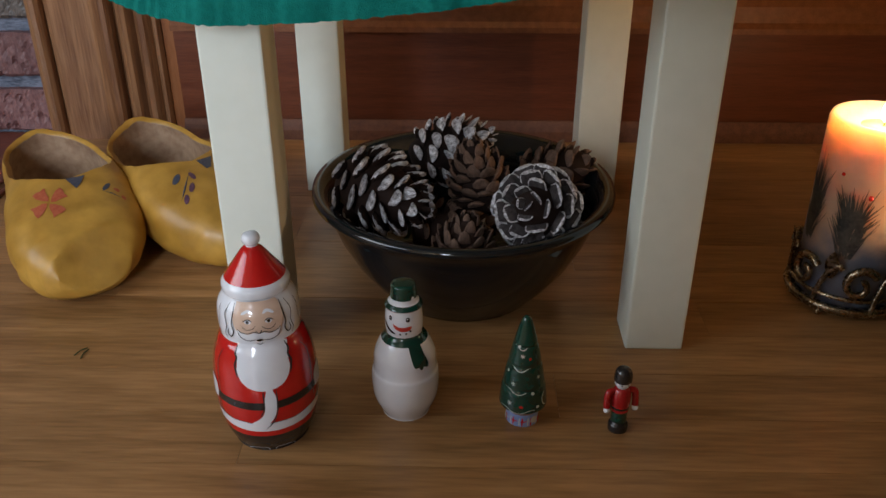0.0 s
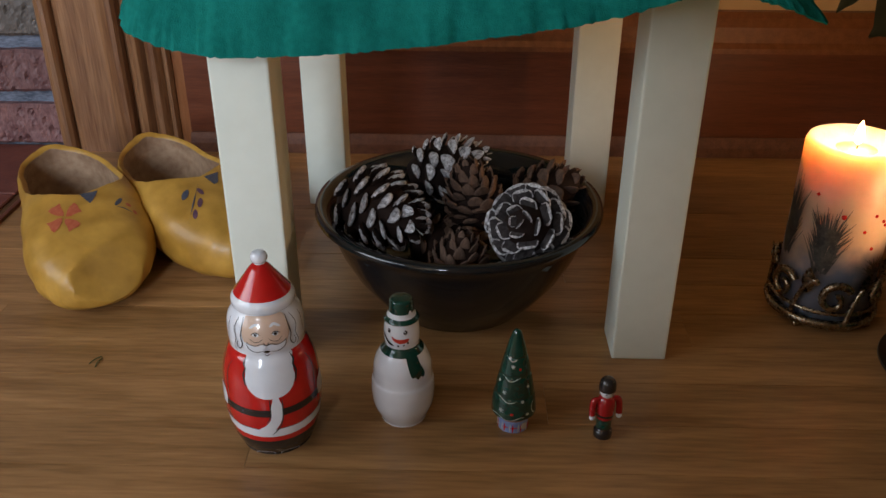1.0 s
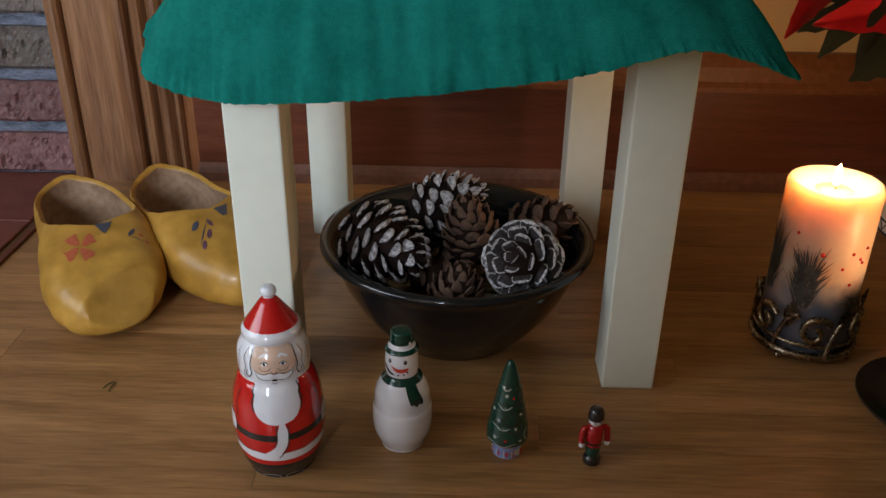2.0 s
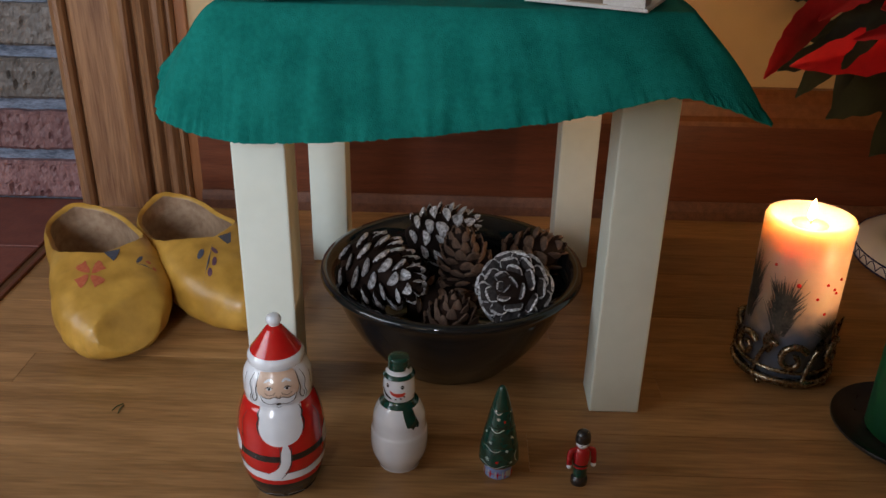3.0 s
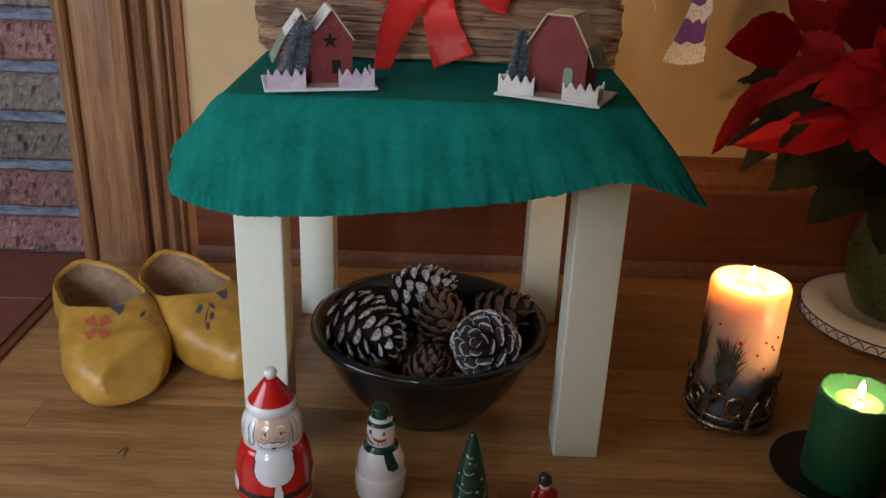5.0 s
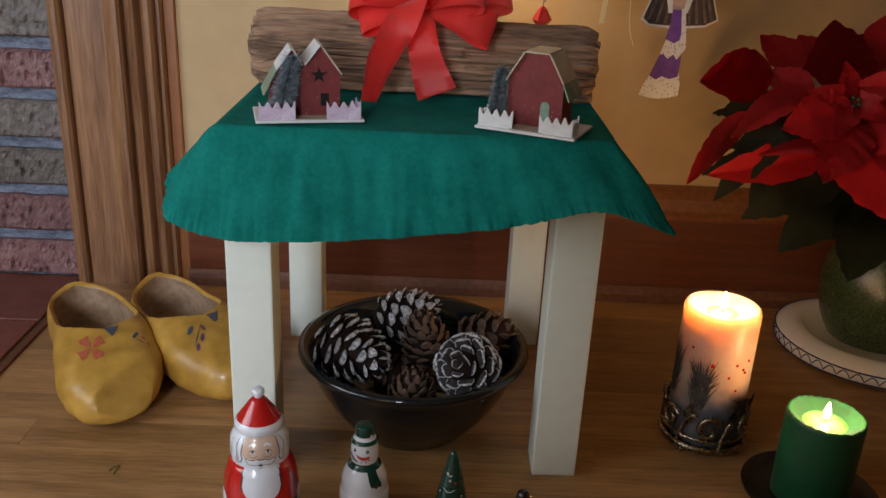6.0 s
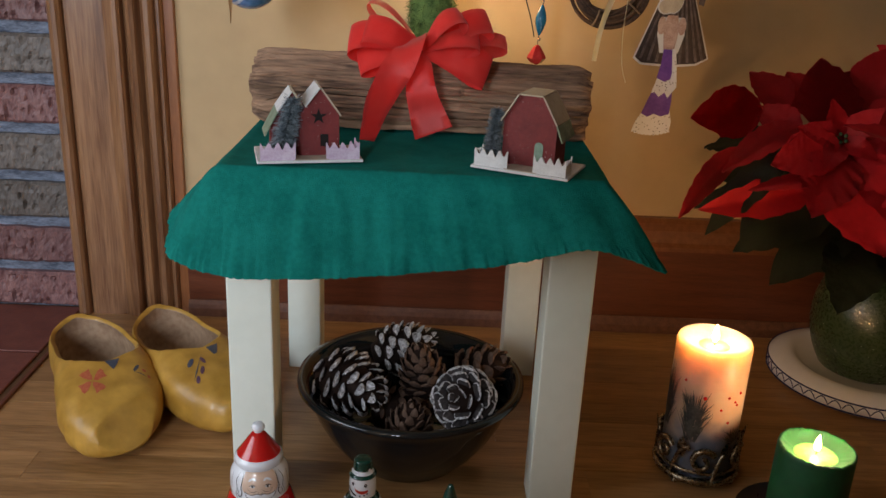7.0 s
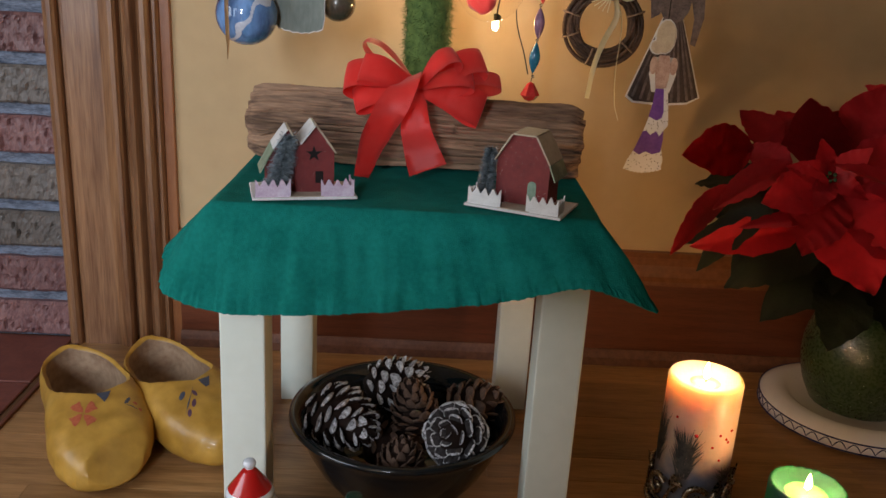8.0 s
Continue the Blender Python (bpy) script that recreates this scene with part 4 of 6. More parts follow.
def soldier():
    """A small turned peg figure with two arms, one solid piece."""
    f = Figure([(0, 0), (0.0058, 0), (0.0066, 0.001), (0.0066, 0.0050), (0.0052, 0.0068), (0.0048, 0.0080), (0.0054, 0.0090), (0.0055, 0.0160), (0.0058, 0.0170), (0.0062, 0.0180), (0.0066, 0.0290), (0.0050, 0.0340), (0.0034, 0.0352),
                (0.0046, 0.0368), (0.0053, 0.0392), (0.0052, 0.0405), (0.0060, 0.0410), (0.0060, 0.0450), (0.0050, 0.0485), (0.0028, 0.0505), (0, 0.0511)],
               lambda z: 2 if z < 0.0078 or z > 0.0407 else 1 if z < 0.0165 else 3 if z > 0.0352 else 2 if abs(z - 0.0200) < 0.0008 else 0, 72, 6)
    for q in (-1, 1):
        f.dot(q * 24, 0.0394, 7, 0.0006, 2)
        arm_bm = bmesh.new()
        tube(smooth_line([(q * 0.0052, 0, 0.0325), (q * 0.0088, -0.0005, 0.0315), (q * 0.0098, -0.0010, 0.0260), (q * 0.0098, -0.0018, 0.0205)], 5), [0.0022] * 4 + [0.0024] * 12, 12, arm_bm)
        bmesh.ops.create_uvsphere(arm_bm, u_segments=12, v_segments=8, radius=0.0023, matrix=pose(q * 0.0098, -0.002, 0.0185))
        for face in arm_bm.faces:
            face.material_index = 3 if face.calc_center_median().z < 0.0205 else 0
        tmp = bpy.data.meshes.new("tmp")
        arm_bm.to_mesh(tmp)
        arm_bm.free()
        f.bm.from_mesh(tmp)
        bpy.data.meshes.remove(tmp)
    f.stroke([(-22, 0.0372), (0, 0.0368), (22, 0.0372)], 0.0002, 2)
    f.done("peg_figure", (0.1305, 0.471, 0), 10, [paint_crimson, paint_green, paint_black, paint_white], "tiny red and black painted wooden peg figure")


soldier()


# ---- candles ----
def flame(parent, x, y, z, s=1.0):
    part("wick", tube([(x, y, z - 0.004), (x + 0.0004, y, z), (x + 0.001, y, z + 0.004)], 0.0007, 6), wick_black, parent)
    ob = part("flame", lathe([(0, 0), (0.0028, 0.003), (0.0036, 0.007), (0.0026, 0.013), (0.001, 0.018), (0, 0.0205)], 16, fine=4), flame_glow, parent, "small yellow candle flame", m=pose(x, y, z + 0.001) @ Matrix.Scale(s, 4))
    ob.visible_shadow = False


def pillar_candle():
    root = thing("pillar_candle", (0.347, 0.648, 0.010), 0, "lit ivory pillar candle with dark fir sprigs pressed in", "candle")
    R, T = 0.0395, 0.151
    body = lathe([(0, 0), (R - 0.002, 0), (R, 0.002), (R, 0.05), (R, 0.10), (R, T - 0.005), (R - 0.0015, T - 0.001), (R - 0.004, T), (R - 0.007, T - 0.002), (R - 0.012, T - 0.006), (0.014, T - 0.009), (0, T - 0.010)], 96)
    part("wax", body, wax_ivory, root)
    part("wick_pool", lathe([(0.0, T - 0.0085), (0.016, T - 0.0085), (0.0165, T - 0.0095), (0, T - 0.011)], 40), wax_pool, root)
    rng = random.Random(5)

    def sprig(a0, z0, height, spread, count):
        bm = bmesh.new()
        for k in range(count):
            da = rng.uniform(-1, 1)
            a1 = a0 + da * spread * 0.35
            a2 = a0 + da * spread + rng.uniform(-0.10, 0.10)
            zb = z0 + rng.uniform(0, height * 0.55)
            zt = zb + height * rng.uniform(0.25, 0.55) * (1 - 0.35 * abs(da))
            w = rng.uniform(0.014, 0.034)
            r = R + 0.0007 + 0.0002 * rng.random()
            vs = []
            for aa, zz in ((a1 - w, zb), (a1 + w, zb), (a2 + 0.004, zt), (a2 - 0.004, zt)):
                vs.append(bm.verts.new((r * math.cos(aa), r * math.sin(aa), zz)))
            bm.faces.new(vs)
        bmesh.ops.solidify(bm, geom=bm.faces[:], thickness=0.0002)
        return bm

    front = -math.pi / 2
    part("sprig", sprig(front - 0.58, 0.044, 0.066, 0.42, 120), wax_dark, root, "dark pressed fir sprig")
    part("sprig", sprig(front + 0.62, 0.042, 0.022, 0.55, 40), wax_dark, root, "dark pressed fir sprig")
    part("sprig", sprig(front - 1.50, 0.046, 0.080, 0.34, 110), wax_dark, root, "dark pressed fir sprig")
    for a, z in ((-0.95, 0.112), (-0.36, 0.098), (0.28, 0.100), (0.50, 0.094), (0.66, 0.103), (0.10, 0.086), (0.36, 0.070), (0.58, 0.090)):
        bm = bmesh.new()
        bmesh.ops.create_uvsphere(bm, u_segments=10, v_segments=6, radius=0.0015 if a != -0.36 else 0.0022)
        part("berry", bm, paint_red, root, m=pose(R * math.cos(front + a), R * math.sin(front + a), z))
    flame(root, 0.0, 0.0, T - 0.006)
    return root


pillar_candle()


def candle_holder():
    root = thing("candle_holder", (0.347, 0.648, 0), 0, "antique bronze candle holder with scrolled metalwork", "candle holder")
    part("base", lathe([(0, 0.004), (0.043, 0.004), (0.046, 0.006), (0.0475, 0.010), (0.046, 0.0125), (0.042, 0.0125), (0.0405, 0.010), (0, 0.010)], 64), pewter, root)
    for k in range(4):
        a = math.pi / 4 + k * math.pi / 2
        bm = bmesh.new()
        bmesh.ops.create_uvsphere(bm, u_segments=12, v_segments=8, radius=0.0035)
        part("foot", bm, pewter, root, m=pose(0.043 * math.cos(a), 0.043 * math.sin(a), 0.0035))

    def on_band(a, z, r=0.0440):
        return (r * math.sin(a), -r * math.cos(a), z)

    n = 6
    for k in range(n):
        a0 = 2 * math.pi * k / n - 0.18
        pts = []
        for i in range(40):
            t = i / 39
            th = t * 4.6 * math.pi / 2 + 0.6
            r = 0.0145 * (1 - t * 0.78)
            pts.append(on_band(a0 + r * math.cos(th) / 0.0465, 0.034 + r * math.sin(th) * 1.05))
        part("scroll", tube(pts, [0.0036 - 0.0010 * i / 39 for i in range(40)], 8), pewter, root)
        part("stem", tube(smooth_line([on_band(a0 + 0.30, 0.012), on_band(a0 + 0.34, 0.024), on_band(a0 + 0.46, 0.040), on_band(a0 + 0.62, 0.049), on_band(a0 + 0.70, 0.046)], 5), 0.0022, 8), pewter, root)
        leaf = []
        for i in range(7):
            t = i / 6
            w = 0.006 * math.sin(math.pi * min(1, t * 0.9 + 0.1))
            leaf.append([on_band(a0 + 0.52 + s * w / 0.0465, 0.036 + 0.026 * t, 0.0445 + 0.004 * t - 0.001 * abs(s)) for s in (-1, 0, 1)])
        part("leaf", sheet(leaf, 0.0012), pewter, root)
    part("band", tube([on_band(2 * math.pi * k / 64, 0.020, 0.0435) for k in range(64)], 0.0018, 8, closed=True), pewter, root)
    return root


candle_holder()


def green_candle():
    root = thing("pillar_candle", (0.424, 0.541, 0.006), 0, "lit dark green pillar candle with melted rim", "candle")
    R, T = 0.0365, 0.092
    prof = [(0, 0), (R - 0.002, 0), (R, 0.002), (R, 0.05), (R, T - 0.003), (R - 0.0006, T + 0.0004), (R - 0.0022, T + 0.0010), (R - 0.0038, T - 0.0002), (R - 0.007, T - 0.0035), (R - 0.013, T - 0.0065), (R - 0.017, T - 0.009), (0, T - 0.010)]
    bm = lathe(prof, 96)
    for v in bm.verts:
        if v.co.z > T - 0.004:
            v.co.z += 0.0020 * noise.noise((v.co.x * 260, v.co.y * 260, 1))
    part("wax", bm, wax_green, root)
    part("wick_pool", lathe([(0, T - 0.0075), (R - 0.0165, T - 0.0075), (R - 0.0155, T - 0.0085), (0, T - 0.0095)], 48), pool_green, root, "melted green wax")
    flame(root, 0.0, 0.0, T - 0.005, 0.9)
    return root


green_candle()
ob = part("candle_dish", lathe([(0, 0.002), (0.04, 0.002), (0.042, 0.0), (0.050, 0.0), (0.060, 0.006), (0.066, 0.012), (0.0655, 0.0135), (0.058, 0.0085), (0.048, 0.0055), (0, 0.0055)], 64), dark_dish)
ob.location = (0.424, 0.540, 0)
tagged(ob, "dark glazed saucer under the green candle", "dish")


# ---- poinsettia ----
PX, PY = 0.640, 0.875


def plate():
    root = thing("plate", (PX, PY, 0), 0, "white glazed plate with blue patterned rim", "plate")
    part("body", lathe([(0, 0.004), (0.06, 0.004), (0.062, 0.0), (0.110, 0.0), (0.119, 0.003), (0.1225, 0.008), (0.1225, 0.0185), (0.1205, 0.0215), (0.114, 0.0245), (0.104, 0.0275), (0.093, 0.0285), (0.087, 0.0260), (0.080, 0.022), (0, 0.021)], 120), white_glaze, root)
    r = 0.1226
    for z in (0.0062, 0.0198):
        part("blue_line", tube([(r * math.cos(2 * math.pi * k / 120), r * math.sin(2 * math.pi * k / 120), z) for k in range(120)], 0.0011, 6, closed=True), blue_glaze, root, "cobalt blue painted line")
    n = 46
    pts = []
    for k in range(n * 8):
        a = 2 * math.pi * k / (n * 8)
        pts.append((r * math.cos(a), r * math.sin(a), 0.0085 + 0.0090 * abs(math.sin(n * a / 2))))
    part("blue_arches", tube(pts, 0.0008, 5, closed=True), blue_glaze, root, "cobalt blue arched border")
    return root


plate()


def leaf_mesh(L, W, droop, fold, seed, wave=0.0):
    """A pointed leaf along +x, its midrib sunk, its sides folded up and its tip drooping."""
    rows = []
    nu, nv = 18, 8
    for i in range(nu + 1):
        u = i / nu
        w = W / 2 * (math.sin(math.pi * min(1, u ** 0.80)) ** 0.85) * (1 - 0.25 * u) + 0.0006
        w *= 1 + 0.14 * noise.noise((u * 9, seed, 1))
        row = []
        for j in range(nv + 1):
            s = 2 * j / nv - 1
            ve = 0.0024 * math.sin((u * 13 - abs(s) * 2.2) * math.pi) * abs(s) * (W / 0.07)
            row.append((u * L * (1 - 0.10 * abs(droop) * u), s * w, fold * abs(s) * w - droop * L * 0.5 * u * u + ve + wave * math.sin(u * 9 + seed + s) * w))
        rows.append(row)
    return sheet(rows, 0.0007)


def aim(b, tip, up=(0, 0, 1)):
    """A pose at b with x towards tip."""
    x = (Vector(tip) - Vector(b)).normalized()
    y = Vector(up).cross(x).normalized()
    z = x.cross(y)
    m = Matrix((x, y, z)).transposed().to_4x4()
    m.translation = b
    return m


def poinsettia():
    root = thing("poinsettia", (PX, PY, 0.022), 0, "red poinsettia in a glittery dark green pot", "potted plant")
    o = Vector((PX, PY, 0.022))
    part("pot", lathe([(0, 0), (0.052, 0), (0.060, 0.004), (0.072, 0.03), (0.078, 0.062), (0.0765, 0.092), (0.066, 0.124), (0.053, 0.144), (0.0495, 0.154), (0.053, 0.163), (0.050, 0.164), (0.046, 0.152), (0, 0.150)], 72, fine=3), pot_green, root, "dark green glitter coated pot")
    heads = [((0.505, 0.790, 0.350), (-0.1, -0.85, 0.5)), ((0.650, 0.870, 0.415), (-0.1, -0.6, 0.75)), ((0.720, 0.790, 0.370), (0.3, -0.7, 0.6))]
    rng = random.Random(11)
    for c, _ in heads:
        part("stem", tube(smooth_line([(0.02 * rng.uniform(-1, 1), 0.02 * rng.uniform(-1, 1), 0.148), tuple((Vector(c) - o) * 0.6 + Vector((0, 0, 0.05))), tuple(Vector(c) - o - Vector((0, 0, 0.01)))], 8), 0.0028, 7), stem_green, root)
    # bracts that can be told apart: base, tip, width, droop, fold
    named = [((0.431, 0.845, 0.372), (0.354, 0.855, 0.356), 0.072, 0.05, 0.10, (0.1, -0.85, 0.45)), ((0.400, 0.820, 0.330), (0.338, 0.800, 0.250), 0.036, 0.10, 0.25, (-0.6, -0.6, 0.5)),
             ((0.462, 0.800, 0.364), (0.380, 0.795, 0.309), 0.046, 0.20, 0.35, (-0.4, -0.5, 0.8)), ((0.485, 0.785, 0.290), (0.357, 0.770, 0.264), 0.050, 0.10, 0.20, (0.1, -0.9, 0.4)),
             ((0.490, 0.775, 0.306), (0.402, 0.757, 0.296), 0.026, 0.15, 0.30, (0.1, -0.5, 0.9)), ((0.502, 0.782, 0.347), (0.428, 0.768, 0.322), 0.066, 0.15, 0.12, (0.1, -0.9, 0.5)),
             ((0.505, 0.782, 0.342), (0.546, 0.722, 0.240), 0.115, 0.10, 0.10, (-0.1, -0.9, 0.4)), ((0.505, 0.782, 0.340), (0.470, 0.740, 0.275), 0.075, 0.15, 0.15, (-0.2, -0.9, 0.4)),
             ((0.500, 0.800, 0.358), (0.493, 0.850, 0.430), 0.085, 0.05, 0.12, (-0.1, -0.9, 0.35)), ((0.470, 0.860, 0.375), (0.430, 0.900, 0.406), 0.050, 0.10, 0.15, (-0.1, -0.8, 0.5)),
             ((0.500, 0.870, 0.372), (0.476, 0.900, 0.408), 0.060, 0.10, 0.15, (-0.1, -0.8, 0.5)), ((0.520, 0.790, 0.352), (0.625, 0.785, 0.375), 0.085, 0.20, 0.15, (-0.1, -0.8, 0.5)),
             ((0.585, 0.745, 0.345), (0.490, 0.740, 0.378), 0.036, 0.25, 0.30, (0.2, -0.5, 0.9)), ((0.545, 0.840, 0.378), (0.582, 0.850, 0.450), 0.075, 0.05, 0.15, (-0.1, -0.9, 0.3)),
             ((0.515, 0.780, 0.340), (0.640, 0.735, 0.265), 0.105, 0.15, 0.12, (0.1, -0.9, 0.4)), ((0.535, 0.850, 0.370), (0.545, 0.880, 0.415), 0.080, 0.1, 0.15, (0, -0.9, 0.4)),
             ((0.470, 0.820, 0.350), (0.425, 0.850, 0.372), 0.050, 0.1, 0.15, (0, -0.8, 0.5)), ((0.600, 0.800, 0.340), (0.660, 0.760, 0.350), 0.09, 0.2, 0.15, (0, -0.8, 0.5))]
    k = 0
    for b, t, w, dr, fo, up in named:
        L = (Vector(t) - Vector(b)).length
        m = aim(Vector(b) - o, Vector(t) - o + Vector((0, 0, dr * L * 0.3)), up)
        part("bract", leaf_mesh(L * 1.06, w, dr, fo, k * 1.7, 0.03), bract_red, root, m=m)
        k += 1
    for c, n in heads:
        nn = Vector(n).normalized()
        a = nn.cross(Vector((0, 0, 1))).normalized()
        b = nn.cross(a)
        first = c == heads[0][0]
        for ring, cnt, ln, wd, lift in ((0, 5, 0.070, 0.040, 0.45), (1, 6, 0.105, 0.062, 0.05)):
            if first and ring == 1:
                continue
            for q in range(cnt):
                th = 2 * math.pi * (q + 0.4 * ring) / cnt + rng.uniform(-0.2, 0.2)
                d = a * math.cos(th) + b * math.sin(th) + nn * lift
                s = rng.uniform(0.85, 1.15)
                if first:
                    s *= 0.8
                m = aim(Vector(c) - o, Vector(c) - o + d, nn)
                part("bract", leaf_mesh(ln * s, wd * s, rng.uniform(0.15, 0.5), rng.uniform(0.05, 0.3), k * 1.7, 0.06), bract_red, root, m=m)
                k += 1
        for q in range(5):
            bm = bmesh.new()
            bmesh.ops.create_uvsphere(bm, u_segments=8, v_segments=6, radius=0.0024)
            part("bud", bm, stem_green, root, "small green bud", m=Matrix.Translation(Vector(c) - o + nn * 0.006 + a * 0.005 * math.cos(q * 1.26) + b * 0.005 * math.sin(q * 1.26)))
    greens = [((0.445, 0.790, 0.333), (0.372, 0.775, 0.238), 0.046), ((0.52, 0.80, 0.27), (0.420, 0.800, 0.205), 0.075), ((0.55, 0.82, 0.25), (0.460, 0.770, 0.180), 0.080), ((0.56, 0.80, 0.23), (0.520, 0.730, 0.165), 0.085),
              ((0.60, 0.80, 0.23), (0.600, 0.715, 0.170), 0.085), ((0.52, 0.86, 0.28), (0.390, 0.880, 0.235), 0.075), ((0.54, 0.90, 0.30), (0.440, 0.960, 0.250), 0.075), ((0.65, 0.80, 0.24), (0.700, 0.725, 0.180), 0.085),
              ((0.48, 0.86, 0.33), (0.40, 0.93, 0.300), 0.07), ((0.50, 0.85, 0.30), (0.44, 0.84, 0.20), 0.08)]
    for b, t, w in greens:
        L = (Vector(t) - Vector(b)).length
        part("leaf", leaf_mesh(L * 1.1, w, 0.35, 0.15, k, 0.06), leaf_dark, root, m=aim(Vector(b) - o, Vector(t) - o + Vector((0, 0, 0.02)), (0, -0.5, 0.8)))
        part("stalk", tube([Vector(b) - o, (Vector(b) - o) * 0.5 + Vector((0, 0, 0.07)), (0, 0, 0.149)], 0.0018, 6), stem_green, root)
        k += 1
    return root


poinsettia()


# ---- log, bow, moss post ----
def yule_log():
    L, R = 0.352, 0.0395
    bm = bmesh.new()
    nu, nv = 160, 300
    rows = []
    for i in range(nu + 1):
        u = i / nu
        row = []
        for k in range(nv):
            a = 2 * math.pi * k / nv
            ca, sa = math.cos(a), math.sin(a)
            r = R * (1 + 0.05 * noise.noise((ca * 1.2, sa * 1.2, u * 2)))
            r += 0.0075 * noise.noise((ca * 5.0, sa * 5.0, u * 1.6)) + 0.0030 * noise.noise((ca * 15, sa * 15, u * 3.2)) + 0.0009 * noise.noise((ca * 34, sa * 34, u * 9)) + 0.0007 * noise.noise((ca * 60, sa * 60, u * 60))
            if sa > 0.55:  # a split slab along the top
                r = r * (0.80 + 0.05 * noise.noise((ca * 8, u * 10, 5))) + 0.004
            if 0.30 < sa < 0.62 and u < 0.62 and ca < 0:  # a lighter slab lifted at the front
                r += 0.0035
            crack = abs(noise.noise((ca * 2.2 + 3, sa * 2.2, u * 1.1 + 7)))
            if crack < 0.045:
                r -= 0.0045 * (1 - crack / 0.045)
            end = min(u, 1 - u)
            if end < 0.05:
                r -= 0.006 * (1 - end / 0.05) ** 2
            jag = 0.0025 * noise.noise((ca * 3, sa * 3, 4 if i < nu / 2 else 9)) if i in (0, nu) else 0
            row.append(bm.verts.new(((u - 0.5) * L + jag, r * ca, r * sa)))
        rows.append(row)
    for a, b in zip(rows, rows[1:]):
        for k in range(nv):
            bm.faces.new((a[k], a[(k + 1) % nv], b[(k + 1) % nv], b[k]))
    for row, f in ((rows[0], -1), (rows[-1], 1)):
        c = bm.verts.new((f * (L / 2 - 0.002), 0, 0))
        for k in range(nv):
            q = bm.faces.new((row[k], row[(k + 1) % nv], c))
            q.material_index = 1
    bmesh.ops.recalc_face_normals(bm, faces=bm.faces[:])
    ob = part("log", bm, [bark, log_end])
    ob.matrix_world = pose(0.024, 0.742, 0.3905, 8, 0.8, -3)
    return tagged(ob, "weathered brown split log lying on the cloth", "log")


yule_log()


def strip(points, widths, side, thick=0.0006, twist=None):
    """A ribbon along points; side is its cross direction."""
    pts = smooth_line(points, 8)
    rows = []
    n = len(pts)
    for i, p in enumerate(pts):
        u = i / (n - 1)
        w = ramp(u, widths)
        s = Vector(side).normalized()
        if twist:
            s = s.lerp(Vector(twist).normalized(), u).normalized()
        d = (pts[min(i + 1, n - 1)] - pts[max(i - 1, 0)]).normalized()
        s = (s - d * s.dot(d)).normalized()
        c = s.cross(d)
        rows.append([p + s * w * t + c * 0.0012 * math.cos(t * 2.2) for t in (-0.5, -0.25, 0, 0.25, 0.5)])
    return sheet(rows, thick)


def bow():
    o = Vector((0.0245, 0.690, 0.444))
    root = thing("bow", tuple(o), 0, "large red satin ribbon bow tied round the log", "bow")
    part("knot", lathe([(0, -0.009), (0.004, -0.007), (0.005, 0), (0.004, 0.007), (0, 0.009)], 16, fine=3), red_ribbon, root)

    def loop(tipx, tipz, fwd, w, bulge, lean=0.6):
        """One puffed ribbon loop from the knot to its tip and back; lean turns its opening from below to the front."""
        d = Vector((tipx, 0, tipz))
        f = Vector((0, -1, 0.2)).normalized()
        s = Vector((-d.z, 0, d.x)).normalized()
        if s.z < 0:
            s = -s
        q = (s * lean + f * (1 - lean)).normalized()
        side = d.cross(q).normalized()
        o = f * fwd
        a = [Vector((0, -0.002, 0)), d * 0.22 + o * 0.5 + q * bulge * 0.35, d * 0.50 + o + q * bulge * 0.85, d * 0.78 + o + q * bulge, d * 0.97 + o + q * bulge * 0.6, d * 1.04 + o, d * 0.95 + o - q * bulge * 0.55,
             d * 0.72 + o - q * bulge * 0.75, d * 0.40 + o * 0.7 - q * bulge * 0.4, Vector((0.001, 0.002, -0.001))]
        part("loop", strip(a, ((0, 0.011), (0.12, w * 0.62), (0.3, w), (0.7, w), (0.88, w * 0.62), (1, 0.011)), side), red_ribbon, root)

    loop(-0.052, 0.040, -0.004, 0.017, 0.0085, 0.80)
    loop(-0.070, 0.004, -0.002, 0.034, 0.014, 0.45)
    loop(-0.054, 0.014, 0.010, 0.030, 0.009, 0.30)
    loop(-0.060, -0.018, 0.004, 0.028, 0.008, 0.40)
    loop(0.036, 0.029, 0.012, 0.026, 0.010, 0.55)
    loop(0.062, 0.026, -0.002, 0.032, 0.011, 0.45)
    loop(0.079, 0.007, -0.004, 0.026, 0.008, 0.65)
    loop(0.052, 0.006, 0.014, 0.026, 0.008, 0.55)
    loop(0.062, -0.021, 0.012, 0.036, 0.008, 0.22)
    part("tail", strip([(-0.004, -0.010, 0.014), (-0.012, -0.032, 0.006), (-0.024, -0.044, -0.016), (-0.038, -0.044, -0.044), (-0.046, -0.040, -0.068), (-0.051, -0.040, -0.086)], ((0, 0.018), (0.2, 0.030), (0.6, 0.030), (0.85, 0.022), (1, 0.018)), (1, -0.25, 0.55), twist=(1, 0.7, 0.2)), red_ribbon, root, "long ribbon tail")
    part("tail", strip([(-0.001, -0.006, -0.004), (-0.001, -0.020, -0.018), (0.000, -0.026, -0.038), (0.006, -0.026, -0.058), (0.014, -0.030, -0.078)], ((0, 0.010), (0.2, 0.022), (0.5, 0.030), (1, 0.039)), (1, 0, 0.20)), red_ribbon, root, "long ribbon tail")
    return root


bow()


